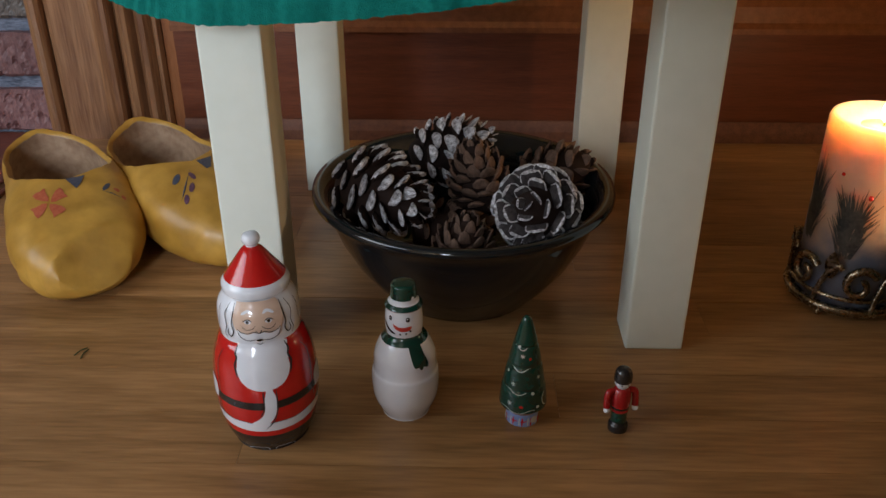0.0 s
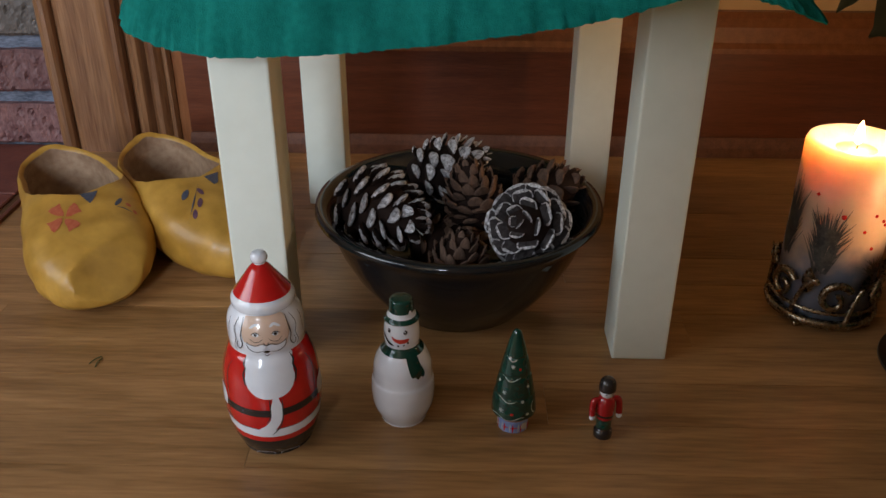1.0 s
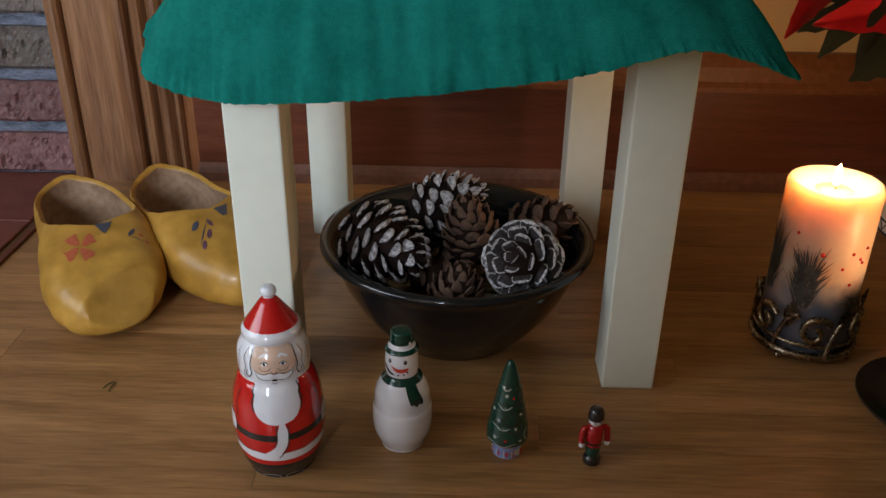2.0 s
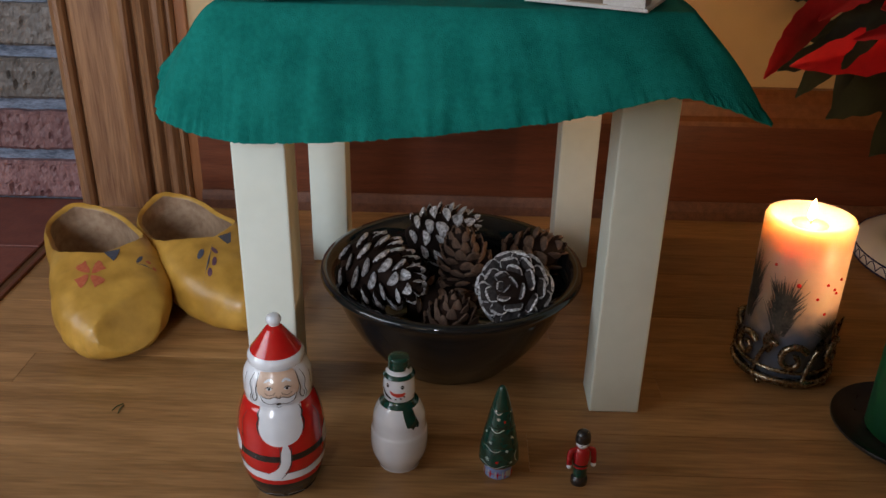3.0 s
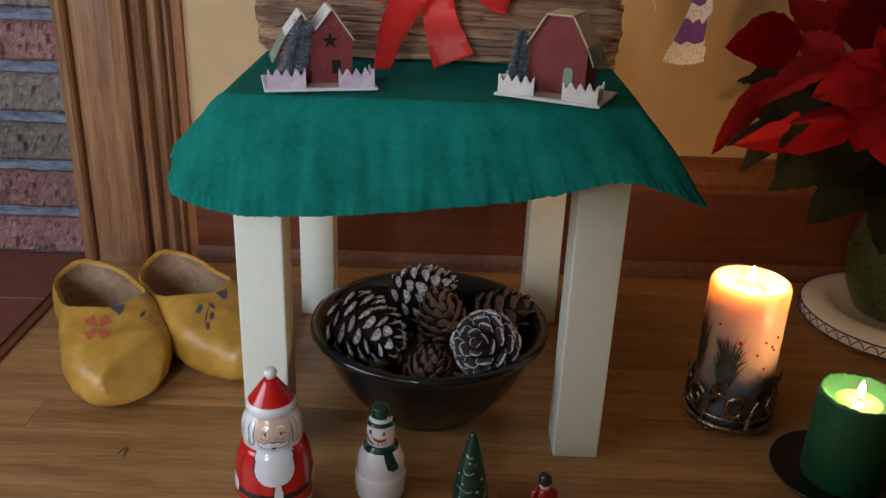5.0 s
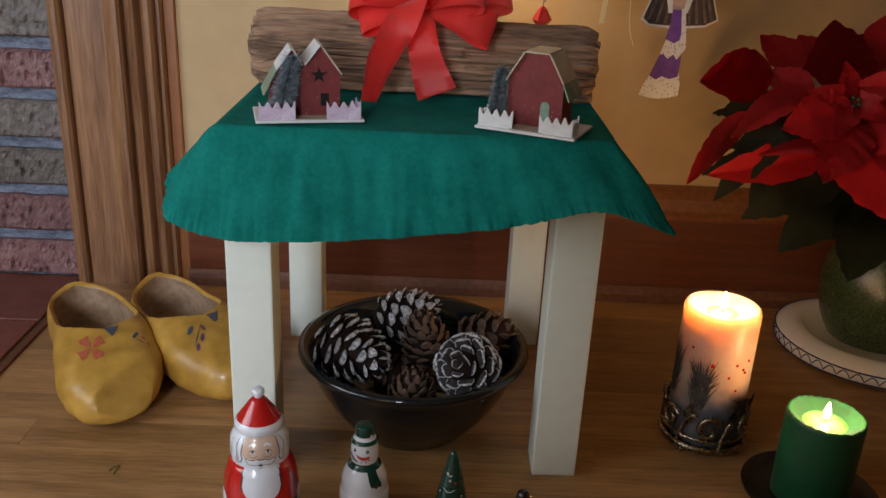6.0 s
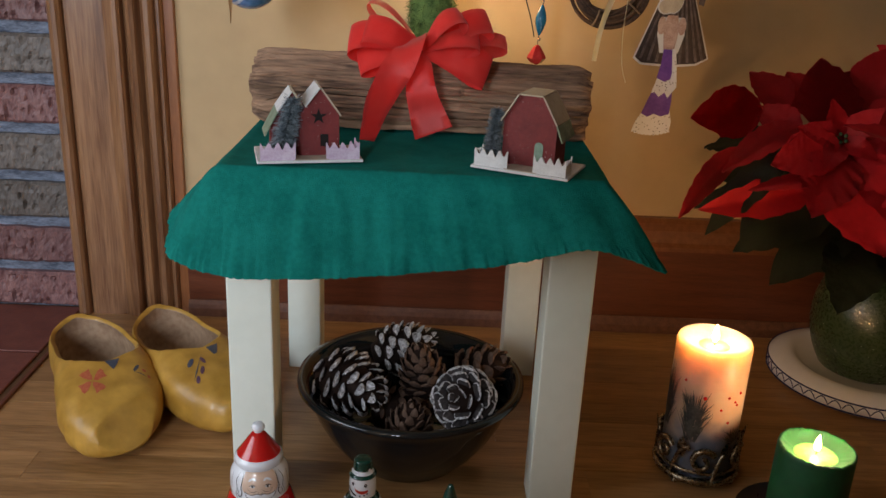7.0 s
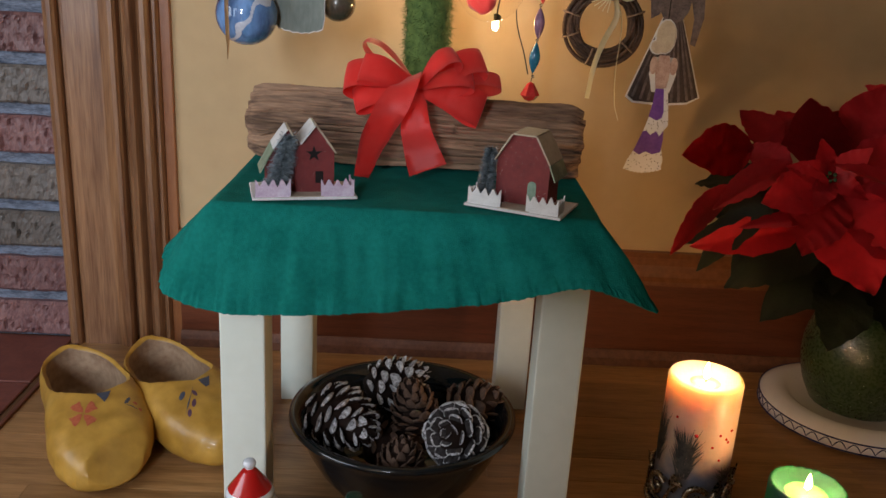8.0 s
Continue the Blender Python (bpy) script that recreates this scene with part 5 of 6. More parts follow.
def moss_post():
    root = thing("moss_post", (0.031, 0.835, 0.3545), 0, "moss wrapped post standing behind the log", "moss post")
    part("core", lathe([(0, 0), (0.024, 0), (0.025, 0.05), (0.025, 0.34), (0.02, 0.36), (0, 0.362)], 32, wobble=0.06), moss, root)
    rng = random.Random(3)
    verts, faces = [], []
    for k in range(5200):
        a, z = rng.uniform(0, 2 * math.pi), rng.uniform(0.03, 0.30)
        r = 0.0245 + rng.uniform(0, 0.002)
        d = Vector((math.cos(a) * rng.uniform(0.1, 0.9), math.sin(a) * rng.uniform(0.1, 0.9), 0)) + Vector((rng.uniform(-1, 1), rng.uniform(-1, 1), rng.uniform(-1.2, 0.8))) * 0.8
        d.normalize()
        p = Vector((r * math.cos(a), r * math.sin(a), z))
        w = d.cross(Vector((rng.uniform(-1, 1), rng.uniform(-1, 1), rng.uniform(-1, 1)))).normalized() * 0.0005
        ln = rng.uniform(0.004, 0.009)
        i = len(verts)
        verts += [tuple(p - w), tuple(p + w), tuple(p + d * ln)]
        faces.append((i, i + 1, i + 2))
    me = bpy.data.meshes.new("fibre_coat")
    me.from_pydata(verts, [], faces)
    me.materials.append(moss)
    ob = new("fibre_coat", me)
    ob.parent = root
    tagged(ob, "fine green moss strands", kind="stuff")
    return root


MOSS = moss_post()


# ---- little card houses ----
def fence_outline(w, h, n):
    pts = [(0, 0), (w, 0), (w, h)]
    for k in range(n * 6, -1, -1):
        pts.append((w * k / (n * 6), h - 0.0035 + 0.0035 * math.cos(2 * math.pi * k / 6) * 0.9 + 0.0022 * noise.noise((k * 0.37, w * 900, 3))))
    return pts


def bottle_brush(root, x, y, h, r, seed, lean=0.14):
    rng = random.Random(seed)
    verts, faces = [], []
    for k in range(2600):
        z = 0.006 + (h - 0.006) * rng.random()
        rr = r * (1 - 0.35 * (z / h) ** 2) * rng.uniform(0.6, 1.05)
        a = rng.uniform(0, 2 * math.pi)
        d = Vector((math.cos(a), math.sin(a), rng.uniform(-0.3, 0.4)))
        w = Vector((-math.sin(a), math.cos(a), rng.uniform(-1, 1))).normalized() * 0.0004
        i = len(verts)
        p = Vector((x + lean * z, y, z))
        verts += [tuple(p - w), tuple(p + w), tuple(p + d * rr + w * 0.6), tuple(p + d * rr - w * 0.6)]
        faces.append((i, i + 1, i + 2, i + 3))
    me = bpy.data.meshes.new("brush_tree")
    me.from_pydata(verts, [], faces)
    me.materials.append(brush_frost)
    tree = new("brush_tree", me)
    tree.parent = root
    tagged(tree, "frosted bottle brush tree")
    part("trunk", tube([(x, y, 0.001), (x + lean * h * 0.96, y, h * 0.96)], 0.0011, 6), wick_black, tree)


def card_house(place, turn, w, d, eave, ridge, gambrel, label):
    """A glittered card house on a snowy card yard with a scalloped fence; its front looks along -y."""
    root = thing("card_house", place, turn, label, "toy house", "card houses on the stool")
    PW, PD = (0.094, 0.058) if not gambrel else (0.091, 0.060)
    part("yard", box(-PW / 2, PW / 2, -PD / 2, PD / 2, 0, 0.0025, 0.0005, 1), card_white, root, "snowy white card yard", smooth=False)
    part("path", box(-0.014, 0.016, -PD / 2 + 0.001, 0.0, 0.0026, 0.0032), card_tan, root, "bare tan card path", smooth=False)
    hx, hy = (0.0095, 0.005) if not gambrel else (0.001, 0.008)
    y0, y1 = hy - d / 2, hy + d / 2
    if gambrel:
        gable = [(-w / 2, 0), (w / 2, 0), (w / 2, eave), (w * 0.22, ridge), (-w * 0.22, ridge), (-w / 2, eave)]
    else:
        gable = [(-w / 2, 0), (w / 2, 0), (w / 2, eave), (w * 0.02, ridge), (-w / 2, eave)]
    part("wall", flat(gable, 0, d), card_red, root, "red card walls with glitter", m=pose(hx, y0, 0.0025), smooth=False)

    def roof_panel(x0, z0, x1, z1, material, yy0=y0 - 0.004, yy1=y1 + 0.004, lab=""):
        n = Vector((-(z1 - z0), 0, x1 - x0)).normalized() * 0.0013
        if n.z < 0:
            n = -n
        bm = bmesh.new()
        q = [Vector((x0, yy0, z0)), Vector((x1, yy0, z1)), Vector((x1, yy1, z1)), Vector((x0, yy1, z0))]
        lo, hi = [bm.verts.new(p) for p in q], [bm.verts.new(p + n) for p in q]
        bm.faces.new(lo), bm.faces.new(hi[::-1])
        for k in range(4):
            bm.faces.new((lo[k], lo[(k + 1) % 4], hi[(k + 1) % 4], hi[k]))
        bmesh.ops.recalc_face_normals(bm, faces=bm.faces[:])
        part("roof", bm, material, root, lab, m=pose(hx, 0, 0.0025), smooth=False)

    if gambrel:
        roof_panel(-w * 0.22, ridge + 0.0003, w * 0.22, ridge + 0.0003, roof_tan)
        roof_panel(w * 0.22, ridge, w * 0.50, eave + 0.0005, roof_tan)
        roof_panel(w * 0.50, eave, w * 0.62, eave - 0.014, roof_green)
        roof_panel(-w * 0.22, ridge, -w * 0.52, eave - 0.001, roof_tan)
        arch = [(-0.0040, 0.0), (0.0040, 0.0)] + [(0.0040 * math.cos(math.pi * k / 8), 0.0155 + 0.0040 * math.sin(math.pi * k / 8)) for k in range(9)]
        part("doorway", flat(arch, -0.0006, 0.0012), pane_green, root, "arched pale green door", m=pose(0.0107, y0, 0.0065), smooth=False)
    else:
        roof_panel(w * 0.02, ridge, w * 0.53, eave - 0.001, roof_tan, y0 - 0.001)
        roof_panel(w * 0.02, ridge, -w * 0.34, eave + 0.008, card_white, lab="snow covered roof")
        # side wing with a roof of two slopes
        wx = -0.0235
        part("wing", flat([(-0.019, 0), (0.0075, 0), (0.0075, 0.044), (0.0, 0.0575), (-0.0125, 0.040), (-0.019, 0.028)], 0, d * 0.9), card_red, root, "red card side wing", m=pose(hx + wx, y0 + 0.003, 0.0025), smooth=False)
        roof_panel(wx, 0.058, wx - 0.0128, 0.0405, card_white, y0 - 0.001, y1 - 0.001, "snow covered roof")
        roof_panel(wx - 0.0128, 0.0402, wx - 0.0245, 0.0185, roof_green, y0 - 0.001, y1 - 0.001, "green sloping roof")
        roof_panel(wx, 0.058, wx + 0.0080, 0.0445, roof_tan, y0 - 0.001, y1 - 0.001)
        # the wall is solid: dark plates on it imitate shaded openings
        star = [((0.0075 if k % 2 == 0 else 0.0029) * math.sin(k * math.pi / 5), (0.0075 if k % 2 == 0 else 0.0029) * math.cos(k * math.pi / 5)) for k in range(10)]
        part("star_window", flat(star, -0.0004, 0.0012), hole_shade, root, "dark star plate in place of a shaded opening", m=pose(hx - 0.0005, y0, 0.0385), smooth=False)
        part("window", flat([(-0.0036, -0.005), (0.0036, -0.005), (0.0036, 0.006), (-0.0036, 0.006)], -0.0004, 0.0012), hole_shade, root, "dark square plate in place of a shaded opening", m=pose(hx + 0.0045, y0, 0.0165), smooth=False)
    fy = -PD / 2 + 0.0022
    for x0, fw in ((-PW / 2 + 0.003, 0.031), (PW / 2 - 0.033, 0.030)):
        part("fence", flat(fence_outline(fw, 0.0165, 4), 0, 0.0016), card_pink if not gambrel else card_white, root, "scalloped pinkish white fence" if not gambrel else "", m=pose(x0, fy, 0.0024), smooth=False)
    for sx in ((-1, 1) if gambrel else (1,)):
        part("fence", flat(fence_outline(0.020, 0.0150, 3), 0, 0.0014), card_pink if not gambrel else card_white, root, m=pose(sx * (PW / 2 - 0.0035), fy + 0.001, 0.0024, 0, 0, 90), smooth=False)
    if gambrel:
        bottle_brush(root, -0.034, -0.010, 0.052, 0.0100, 3, 0.08)
    else:
        bottle_brush(root, -0.027, -0.013, 0.055, 0.0140, 2, 0.26)
    return root


card_house((-0.077, 0.596, 0.3545), 14, 0.036, 0.034, 0.037, 0.0615, False, "red glittered card house with star opening and fence")
card_house((0.1262, 0.5865, 0.3545), -24, 0.050, 0.032, 0.040, 0.064, True, "red glittered card barn with fence and brush tree")


def needle_bits():
    """Dry fir bits dropped on the boards."""
    for x, y, a in ((-0.268, 0.550, 60), (-0.264, 0.547, 85), (-0.152, 0.558, 120)):
        ob = part("fir_needle", tube(smooth_line([(-0.006, 0, 0.0006), (0, 0.0005, 0.0012), (0.006, -0.0003, 0.0006)], 4), 0.0005, 5), stem_green)
        ob.matrix_world = pose(x, y, 0, 0, 0, a)
        tagged(ob, "dry fir needle lying on the floor boards", "needle", "fallen needles")


needle_bits()


# ---- ornaments hung from wire arms of the post ----
ball_blue = mat("ball_blue", (0.020, 0.050, 0.150), (0.20, 0.38, 0.70), 20, 0.10, (1, 1, 0.4), coat=0.7)
marble_white = mat("marble_white", (0.55, 0.58, 0.66), (0.72, 0.74, 0.8), 60, 0.15, coat=0.6)
ball_dark = mat("ball_dark", (0.05, 0.045, 0.035), (0.12, 0.10, 0.07), 40, 0.25, coat=0.5)
card_sage = mat("card_sage", (0.17, 0.20, 0.17), (0.27, 0.30, 0.26), 40, 0.8, (1, 1, 0.3), bump=0.3)
twig = mat("twig", (0.040, 0.021, 0.012), (0.13, 0.075, 0.046), 60, 0.75, bump=0.5, rand=0.2)
cream_ribbon = mat("cream_ribbon", (0.80, 0.77, 0.55), (0.85, 0.82, 0.64), 30, 0.45)
gold_thread = mat("gold_thread", (0.42, 0.22, 0.08), (0.55, 0.32, 0.13), 60, 0.4)
dark_thread = mat("dark_thread", (0.03, 0.022, 0.015), rough=0.7)
bead_purple = mat("bead_purple", (0.13, 0.07, 0.14), (0.25, 0.15, 0.25), 80, 0.15, coat=0.6)
bead_blue = mat("bead_blue", (0.010, 0.10, 0.20), (0.02, 0.17, 0.30), 60, 0.12, coat=0.6)
bead_red = mat("bead_red", (0.42, 0.015, 0.02), (0.55, 0.04, 0.04), 60, 0.14, coat=0.6)
paper_black = mat("paper_black", (0.035, 0.024, 0.022), (0.12, 0.085, 0.07), 50, 0.6, (14, 1, 1.5))
paper_white = mat("paper_white", (0.82, 0.80, 0.80), (0.88, 0.86, 0.86), 60, 0.7, spots=(330, 0.24, (0.32, 0.28, 0.26)))
paper_edge = mat("paper_edge", (0.82, 0.80, 0.77), (0.86, 0.85, 0.82), 40, 0.7)
paper_cream = mat("paper_cream", (0.62, 0.50, 0.34), (0.78, 0.68, 0.50), 110, 0.6)
paper_purple = mat("paper_purple", (0.13, 0.045, 0.30), (0.22, 0.09, 0.42), 50, 0.6)
paper_rose = mat("paper_rose", (0.52, 0.31, 0.24), (0.74, 0.56, 0.46), 110, 0.6)
paper_mauve = mat("paper_mauve", (0.10, 0.078, 0.075), (0.24, 0.19, 0.175), 120, 0.6)

HANG = 0.665


def hanger(root, x, y, z, material=dark_thread):
    """The thread of an ornament, from its top to the wire arm; local to its root."""
    part("thread", tube([(x, y, z), (x, y, HANG - root.location.z)], 0.0004, 5), material, root)


def arm(x, y):
    o = MOSS.location
    part("arm", tube(smooth_line([(0, 0, 0.33), ((x - o.x) * 0.5, (y - o.y) * 0.5, 0.335), (x - o.x, y - o.y, HANG - o.z)], 6), 0.0012, 6), dark_thread, MOSS, "thin wire arm")


def ball():
    root = thing("glass_ball", (-0.168, 0.80, 0.498), 0, "blue and white marbled glass ball ornament", "ornament")
    bm = bmesh.new()
    bmesh.ops.create_uvsphere(bm, u_segments=180, v_segments=120, radius=0.0335)
    for f in bm.faces:
        c = f.calc_center_median() / 0.0335
        v = c.x * 0.8 - c.z * 0.5 + 0.35 * noise.noise(c * 1.8)
        f.material_index = 1 if abs(v - 0.18) < 0.10 + 0.06 * noise.noise(c * 4) else 0
    part("globe", bm, [ball_blue, marble_white], root)
    part("cap", lathe([(0.007, 0.032), (0.0075, 0.039), (0.006, 0.040), (0, 0.041)], 20), pewter, root)
    part("ribbon", strip([(-0.014, -0.036, 0.030), (-0.0135, -0.038, 0.0), (-0.013, -0.0365, -0.030), (-0.014, -0.035, -0.046)], ((0, 0.0042), (0.6, 0.0042), (0.72, 0.002), (1, 0.001)), (1, 0, 0.1)), gold_thread, root, "thin copper ribbon")
    hanger(root, 0, 0, 0.040)
    arm(-0.168, 0.80)


def sage_card():
    pts = [(-0.028, 0.055), (-0.028, 0.040)]
    for k in range(12):
        pts.append((-0.028 + (0.003 if k % 2 else 0.0), 0.038 - 0.0032 * k))
    for k in range(17):
        t = k / 16
        pts.append((-0.022 + 0.048 * t, -0.002 - 0.0045 * math.sin(math.pi * t) + 0.0006 * math.sin(k * 2.1)))
    pts += [(0.028, 0.010), (0.0275, 0.055)]
    root = thing("card_ornament", (-0.113, 0.812, 0.487), 0, "grey green scalloped card ornament", "ornament")
    part("card", flat(pts, 0, 0.0012), card_sage, root, smooth=False)
    part("border", flat([(x * 1.035, z - 0.0012) for x, z in pts], 0.0013, 0.0006), paper_edge, root, "pale cut edge", smooth=False)
    hanger(root, 0, 0.0006, 0.055)
    arm(-0.113, 0.812)
    root = thing("glass_ball", (-0.073, 0.845, 0.512), 0, "small dark bronze glass ball ornament", "ornament")
    bm = bmesh.new()
    bmesh.ops.create_uvsphere(bm, u_segments=32, v_segments=20, radius=0.020)
    part("globe", bm, ball_dark, root)
    hanger(root, 0, 0, 0.019)
    arm(-0.073, 0.845)


def clear_glass():
    m = bpy.data.materials.new("clear_glass")
    m.use_nodes = True
    b = m.node_tree.nodes["Principled BSDF"]
    b.inputs["Base Color"].default_value = (0.98, 0.95, 0.88, 1)
    b.inputs["Transmission Weight"].default_value, b.inputs["Roughness"].default_value, b.inputs["IOR"].default_value = 1.0, 0.02, 1.03
    return m


def globe():
    root = thing("glass_globe", (0.100, 0.835, 0.541), 0, "clear glass globe ornament with red filling", "ornament")
    bm = bmesh.new()
    bmesh.ops.create_uvsphere(bm, u_segments=48, v_segments=32, radius=0.039)
    ob = part("globe", bm, clear_glass(), root)
    ob.visible_shadow = False
    bm = bmesh.new()
    bmesh.ops.create_icosphere(bm, subdivisions=3, radius=0.017)
    for v in bm.verts:
        v.co *= 1 + 0.28 * noise.noise(v.co * 90)
    part("filling", bm, red_ribbon, root, "crumpled red filling", m=pose(-0.008, -0.004, -0.012))
    hanger(root, 0, 0, 0.038)
    arm(0.100, 0.835)
    root = thing("fairy_light", (0.112, 0.893, 0.488), 0, "small warm glowing fairy light on its wire", "fairy light")
    ob = part("bulb", lathe([(0, 0), (0.003, 0.002), (0.0042, 0.006), (0.0034, 0.012), (0.003, 0.014), (0, 0.014)], 16, fine=3), bulb_glow, root)
    ob.visible_shadow = False
    part("socket", lathe([(0, 0.0142), (0.0032, 0.0142), (0.0036, 0.024), (0, 0.025)], 14), leaf_dark, root)
    part("wire", tube(smooth_line([(0, 0, 0.024), (0.004, 0.006, 0.06), (-0.01, 0.01, 0.11), (0, 0, HANG - 0.488)], 6), 0.0009, 6), dark_thread, root)
    arm(0.112, 0.893)


def beads():
    root = thing("bead_drop", (0.157, 0.86, 0.420), 0, "string of purple, blue and red glass beads", "ornament")
    drop = [(0, -0.0185), (0.0028, -0.014), (0.0062, -0.004), (0.0062, 0.004), (0.0028, 0.014), (0, 0.0185)]
    bm = lathe([(0, -0.010), (0.0065, -0.0075), (0.0115, -0.002), (0.0105, 0.001), (0.004, 0.012), (0, 0.014)], 6)
    part("bead", bm, bead_red, root, "red faceted bead", smooth=False)
    part("bead", lathe(drop, 18, fine=3), bead_blue, root, "blue glass bead", m=pose(0.002, 0, 0.042, 0, 3, 0))
    part("bead", lathe(drop, 18, fine=3), bead_purple, root, "purple glass bead", m=pose(0.004, 0, 0.082))
    part("bead", lathe(drop, 18, fine=3), bead_red, root, "red glass bead", m=pose(0.006, 0, 0.122))
    for z in (0.020, 0.0625, 0.1025):
        bm = bmesh.new()
        bmesh.ops.create_uvsphere(bm, u_segments=10, v_segments=8, radius=0.0021)
        part("spacer", bm, pewter, root, m=pose(0.0012 + z * 0.03, 0, z))
    part("thread", tube([(0, 0, 0.012), (0.003, 0, 0.06), (0.006, 0, HANG - 0.420)], 0.0005, 5), dark_thread, root)
    part("wire", tube(smooth_line([(-0.004, 0.004, 0.022), (-0.010, 0.006, 0.045), (-0.022, 0.010, 0.085), (-0.021, 0.010, 0.13), (-0.010, 0.004, HANG - 0.421)], 6), 0.0008, 6), dark_thread, root)
    arm(0.160, 0.86)


def wreath():
    root = thing("twig_wreath", (0.240, 0.880, 0.504), 0, "small twig wreath with cream ribbon bow", "wreath")
    rng = random.Random(8)
    for k in range(22):
        R = 0.040 + rng.uniform(-0.0075, 0.0075)
        ph, tw = rng.uniform(0, 6.28), rng.uniform(1, 4)
        pts = []
        for i in range(56):
            a = 2 * math.pi * i / 56
            r = R + 0.003 * math.sin(tw * a + ph) if tw == int(tw) else R + 0.0026 * math.sin(int(tw) * a + ph)
            pts.append((r * math.cos(a), 0.004 * math.sin(int(tw + 1) * a + ph * 2), r * math.sin(a)))
        part("twig", tube(pts, rng.uniform(0.0014, 0.0024), 6, closed=True), twig, root)
    for a in (200, 250, 320, 165, 20, 60, 110):
        c, s = math.cos(radians(a)), math.sin(radians(a))
        ring = [((0.040 + 0.0105 * math.cos(q)) * c, 0.0085 * math.sin(q), (0.040 + 0.0105 * math.cos(q)) * s) for q in (2 * math.pi * i / 16 for i in range(16))]
        part("binding", tube(ring, 0.0012, 5, closed=True), card_raffia, root, "tan raffia binding")
    part("ribbon", strip([(0.010, -0.012, 0.030), (0.012, -0.014, 0.008), (0.000, -0.014, -0.020), (-0.008, -0.012, -0.050), (-0.012, -0.010, -0.088)], ((0, 0.006), (0.4, 0.0075), (1, 0.006)), (1, 0.2, 0.1)), cream_ribbon, root, "cream ribbon tail")
    part("ribbon", strip([(0.012, -0.012, 0.030), (0.020, -0.014, 0.000), (0.019, -0.013, -0.050), (0.022, -0.012, -0.090), (0.029, -0.012, -0.112)], ((0, 0.003), (0.5, 0.0022), (1, 0.0015)), (0.6, 0.8, 0)), cream_ribbon, root, "cream ribbon tail")
    for sx in (-1, 1):
        part("ribbon", strip([(0.010, -0.012, 0.034), (0.010 + sx * 0.014, -0.018, 0.044), (0.010 + sx * 0.022, -0.016, 0.036), (0.010 + sx * 0.012, -0.014, 0.030), (0.010, -0.012, 0.033)], ((0, 0.004), (0.5, 0.009), (1, 0.004)), (0, 0.6, 0.8)), cream_ribbon, root, "cream ribbon loop")
    for q in range(9):
        a = radians(150 + q * 14)
        part("grass_blade", tube([(0.004, -0.013, 0.034), (0.004 + 0.026 * math.cos(a), -0.016, 0.034 + 0.020 * math.sin(a))], 0.0006, 4), cream_ribbon, root)
    hanger(root, 0, 0, 0.046)
    arm(0.240, 0.880)


def paper_ornament(place, turn, pieces, label):
    """A flat cut-out in plain colours, glued up from layers."""
    root = thing("paper_ornament", place, turn, label, "ornament", "paper ornaments")
    for outline, y, material in pieces:
        part("hanging_thread" if material is dark_thread else "paper_layer", flat(outline, y, 0.0007), material, root, smooth=False)


def blob(cx, cz, rx, rz, n=14):
    return [(cx + rx * math.cos(2 * math.pi * k / n), cz + rz * math.sin(2 * math.pi * k / n)) for k in range(n)]


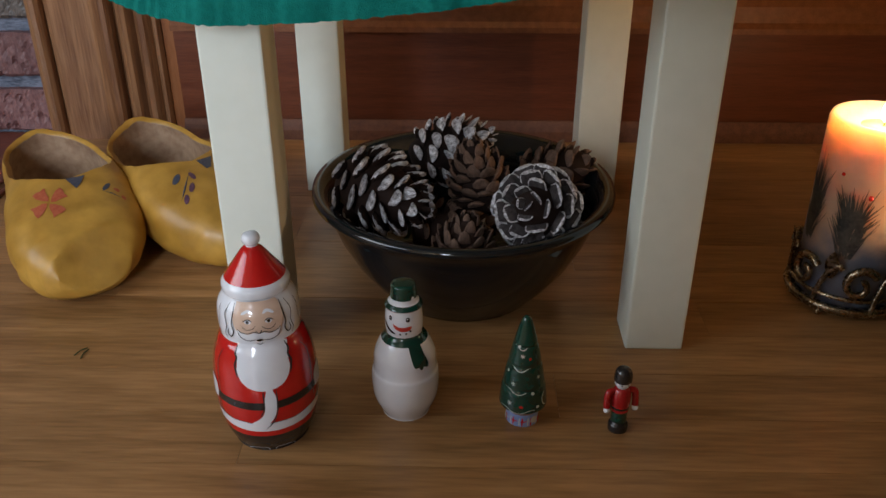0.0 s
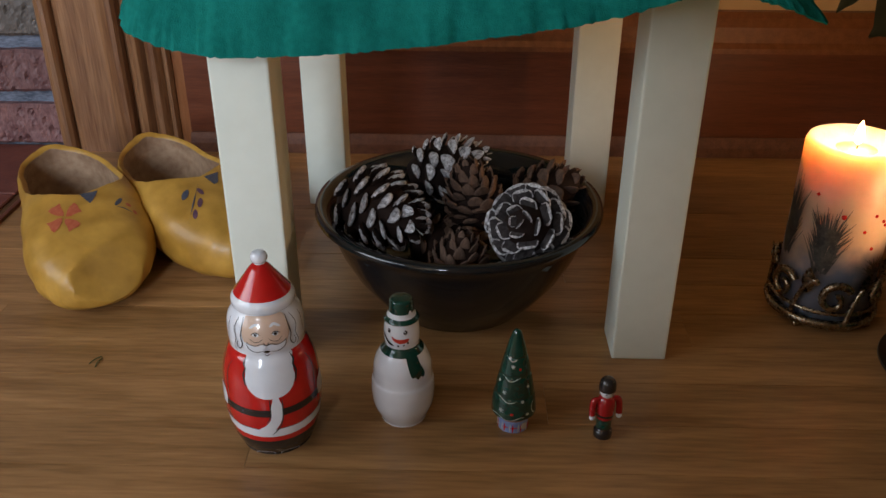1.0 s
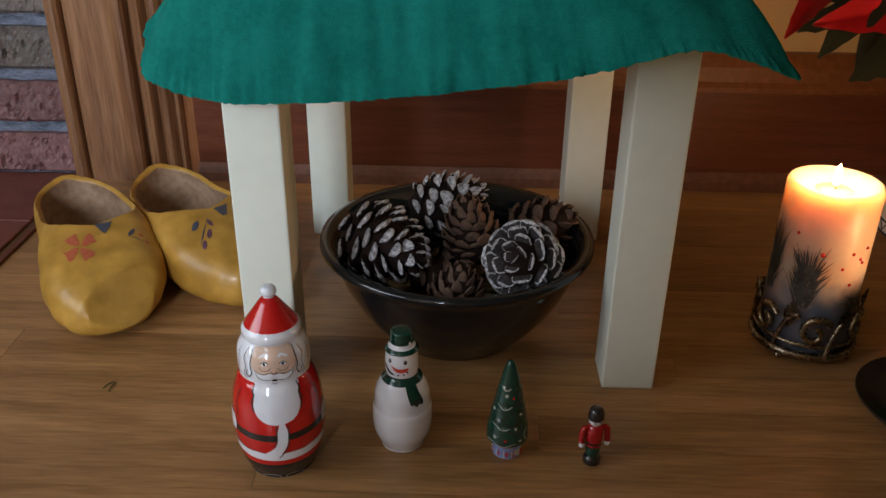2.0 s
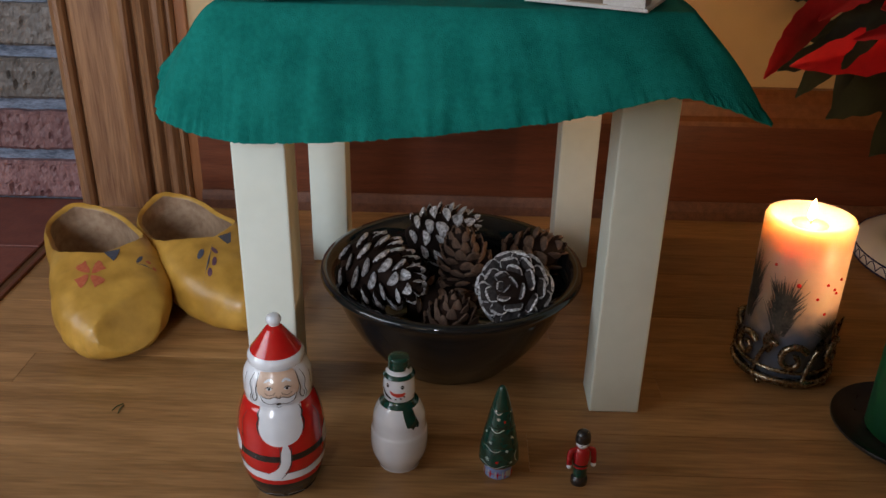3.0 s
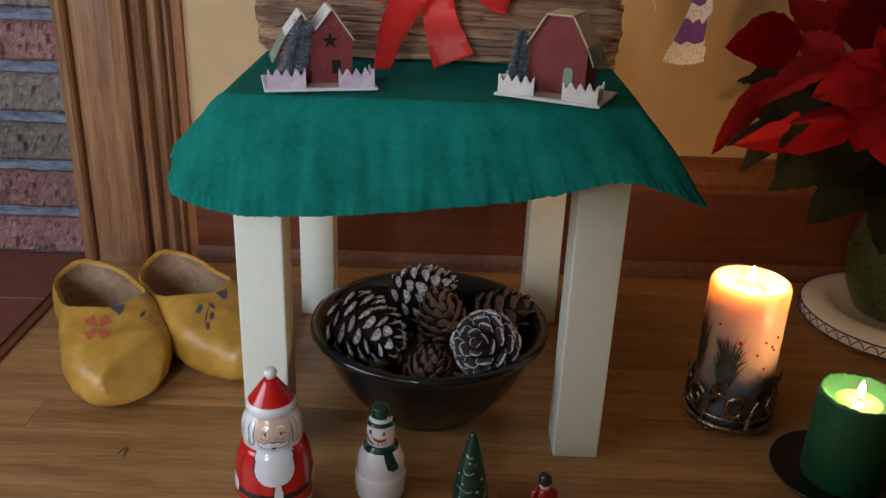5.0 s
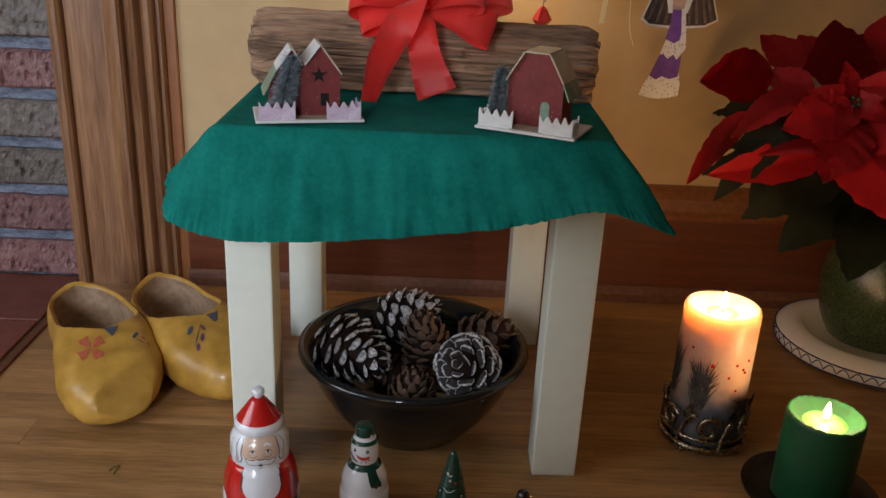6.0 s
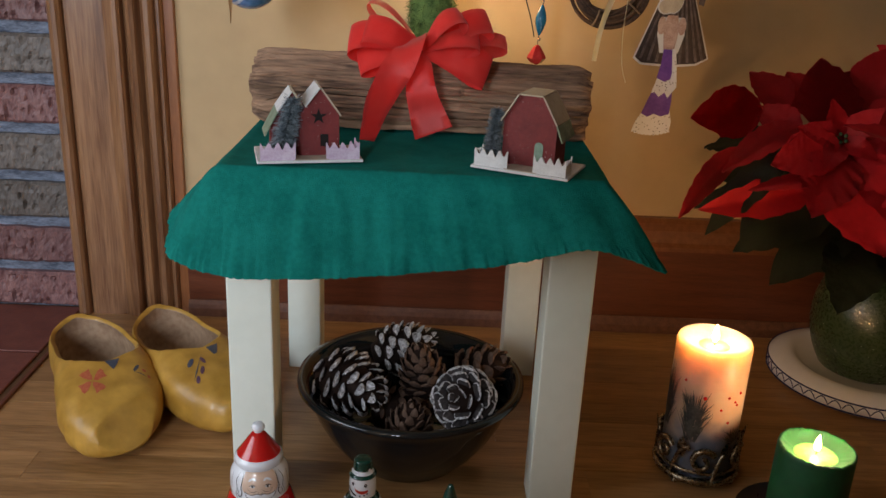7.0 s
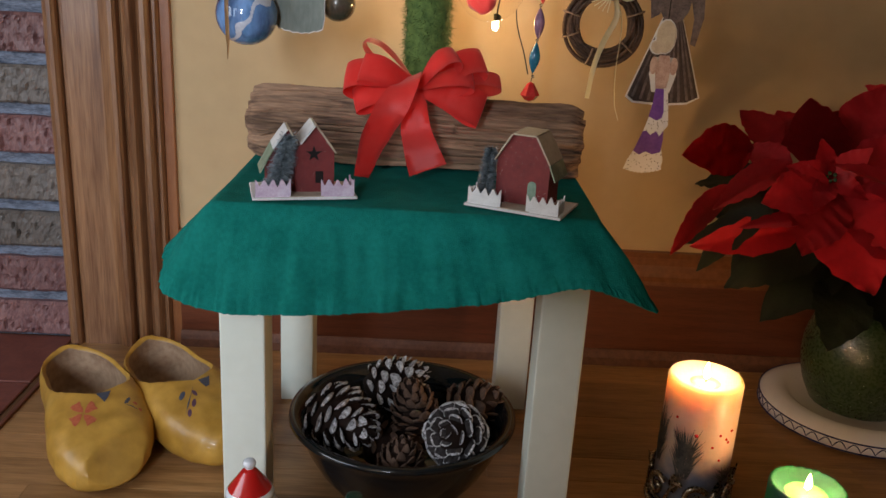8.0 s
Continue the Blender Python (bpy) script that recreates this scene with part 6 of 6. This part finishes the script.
def paper_pair():
    hem = [(-0.031 + 0.044 * k / 20, -0.146 - 0.0065 * math.sin(math.pi * (0.15 + 0.75 * k / 20)) + (0.0013 if k % 2 else 0)) for k in range(21)]
    paper_ornament((0.292, 0.780, 0.500), 0, [
        ([(0.009, -0.120), (0.013, -0.136), (0.012, -0.145)] + hem[::-1] + [(-0.027, -0.136), (-0.021, -0.126), (-0.016, -0.118)], -0.0004, paper_white),
        ([(-0.012, -0.100), (0.009, -0.098), (0.010, -0.112), (0.009, -0.127), (0.000, -0.130), (-0.008, -0.127), (-0.015, -0.131), (-0.022, -0.127), (-0.018, -0.116)], -0.0012, paper_purple),
        ([(-0.008, -0.084), (0.009, -0.080), (0.013, -0.090), (0.010, -0.101), (0.005, -0.109), (0.001, -0.103), (-0.005, -0.108), (-0.010, -0.103), (-0.014, -0.104)], -0.0020, paper_white),
        ([(-0.006, -0.056), (0.006, -0.056), (0.008, -0.070), (0.005, -0.088), (-0.001, -0.091), (-0.010, -0.087), (-0.007, -0.072)], -0.0028, paper_purple),
        ([(0.003, -0.055), (0.007, -0.055), (0.010, -0.072), (0.013, -0.096), (0.009, -0.102), (0.006, -0.080)], -0.0036, paper_white),
        ([(-0.012, -0.022), (0.011, -0.022), (0.015, -0.040), (0.010, -0.060), (-0.010, -0.060), (-0.015, -0.040)], -0.0010, paper_edge),
        ([(-0.006, -0.020), (0.005, -0.020), (0.008, -0.034), (0.005, -0.058), (-0.006, -0.058), (-0.009, -0.034)], -0.0018, paper_rose),
        (blob(-0.0115, -0.031, 0.0042, 0.0095), -0.0024, paper_rose), (blob(0.0108, -0.031, 0.0042, 0.0095), -0.0024, paper_rose),
        (blob(-0.0015, 0.000, 0.0120, 0.0190), -0.0004, paper_edge),
        (blob(-0.0015, 0.000, 0.0105, 0.0175), -0.0012, paper_cream),
        (blob(-0.0090, -0.0110, 0.0090, 0.0085), -0.0006, paper_edge), (blob(-0.0090, -0.0110, 0.0076, 0.0071), -0.0014, paper_cream),
        ([(-0.0016, 0.016), (-0.0004, 0.016), (-0.0004, 0.1655), (-0.0016, 0.1655)], 0.0, dark_thread)],
        "flat paper cut-out ornament in purple and white lace")
    arm(0.291, 0.780)
    paper_ornament((0.306, 0.822, 0.540), 0, [
        ([(-0.010, -0.020), (0.012, -0.020), (0.044, -0.110), (0.030, -0.118), (0.0, -0.121), (-0.034, -0.119), (-0.043, -0.112)], 0.0, paper_edge),
        ([(-0.009, -0.020), (0.011, -0.020), (0.0415, -0.109), (0.029, -0.1155), (0.0, -0.118), (-0.033, -0.1165), (-0.0405, -0.1105)], -0.0008, paper_black),
        *[([(0.001 + 0.009 * f, -0.022), (0.001 + 0.009 * f + 0.0012, -0.022), (0.039 * f + 0.0020, -0.1165 + 0.006 * f * f), (0.039 * f - 0.0012, -0.1165 + 0.006 * f * f)], -0.0016, paper_mauve)
          for f in (-0.9, -0.66, -0.42, -0.2, 0.04, 0.28, 0.5, 0.74, 0.92)],
        (blob(0.001, -0.004, 0.018, 0.024), -0.0022, paper_mauve),
        ([(0.016, 0.010), (0.034, 0.006), (0.036, -0.020), (0.030, -0.052), (0.024, -0.050), (0.025, -0.022)], -0.0006, paper_mauve),
        ([(-0.016, 0.010), (-0.028, 0.006), (-0.024, -0.024), (-0.014, -0.018)], -0.0006, paper_mauve),
        ([(-0.0006, 0.015), (0.0006, 0.015), (0.0006, 0.1255), (-0.0006, 0.1255)], 0.0, dark_thread)],
        "flat paper cut-out ornament with dark pleated skirt")
    arm(0.306, 0.822)


ball()
sage_card()
globe()
beads()
wreath()
paper_pair()


# ---- floor strips ----
def strip_floor():
    """Oak strips along x, laid in rows with staggered ends; the near ones are pieces of their own."""
    rng = random.Random(21)
    W, gap = 0.0508, 0.0005
    kinds = {}
    rest_v, rest_f = [], []
    y = 0.431 - W * 12
    row = 0
    while y < Y1 - 0.02:
        x = X0 + rng.uniform(-0.9, 0)
        if abs(y - 0.431) < 0.02:
            x = -0.62 - 1.2
        near = 0.30 < y
        while x < X1:
            L = rng.choice((0.45, 0.6, 0.75, 0.9, 1.1))
            a, b = max(x, X0), min(x + L, X1)
            y1 = min(y + W, Y1 - 0.006)
            if y > 0.43 and a < -0.4608:
                a = -0.4608
            if b - a > 0.02 and y1 - y > 0.01:
                w, l = round(y1 - y - gap, 4), round(b - a - 0.0002, 4)
                if near:
                    key = (w, l)
                    if key not in kinds:
                        bm = box(0, l, 0, w, -0.004, 0.0)
                        me = bpy.data.meshes.new("plank")
                        bm.to_mesh(me)
                        bm.free()
                        me.materials.append(oak_floor)
                        kinds[key] = me
                    ob = new("plank", kinds[key])
                    ob.parent = floor
                    ob.location = (a, y, -rng.uniform(0, 0.0003))
                else:
                    i = len(rest_v)
                    for z in (-0.004, 0.0):
                        rest_v += [(a, y, z), (a + l, y, z), (a + l, y + w, z), (a, y + w, z)]
                    rest_f += [(i, i + 1, i + 5, i + 4), (i + 1, i + 2, i + 6, i + 5), (i + 2, i + 3, i + 7, i + 6), (i + 3, i, i + 4, i + 7), (i + 4, i + 5, i + 6, i + 7)]
            x += L
        y += W
        row += 1
    me = bpy.data.meshes.new("planks")
    me.from_pydata(rest_v, [], rest_f)
    me.materials.append(oak_floor)
    ob = new("planks", me)
    ob.parent = floor
    tagged(ob, "golden oak strips", kind="stuff")
    part("rear_floor", box(X0, X1, Y0, 0.431 - W * 12 - 0.001, -0.004, 0.0), oak_floor, floor, smooth=False)


strip_floor()
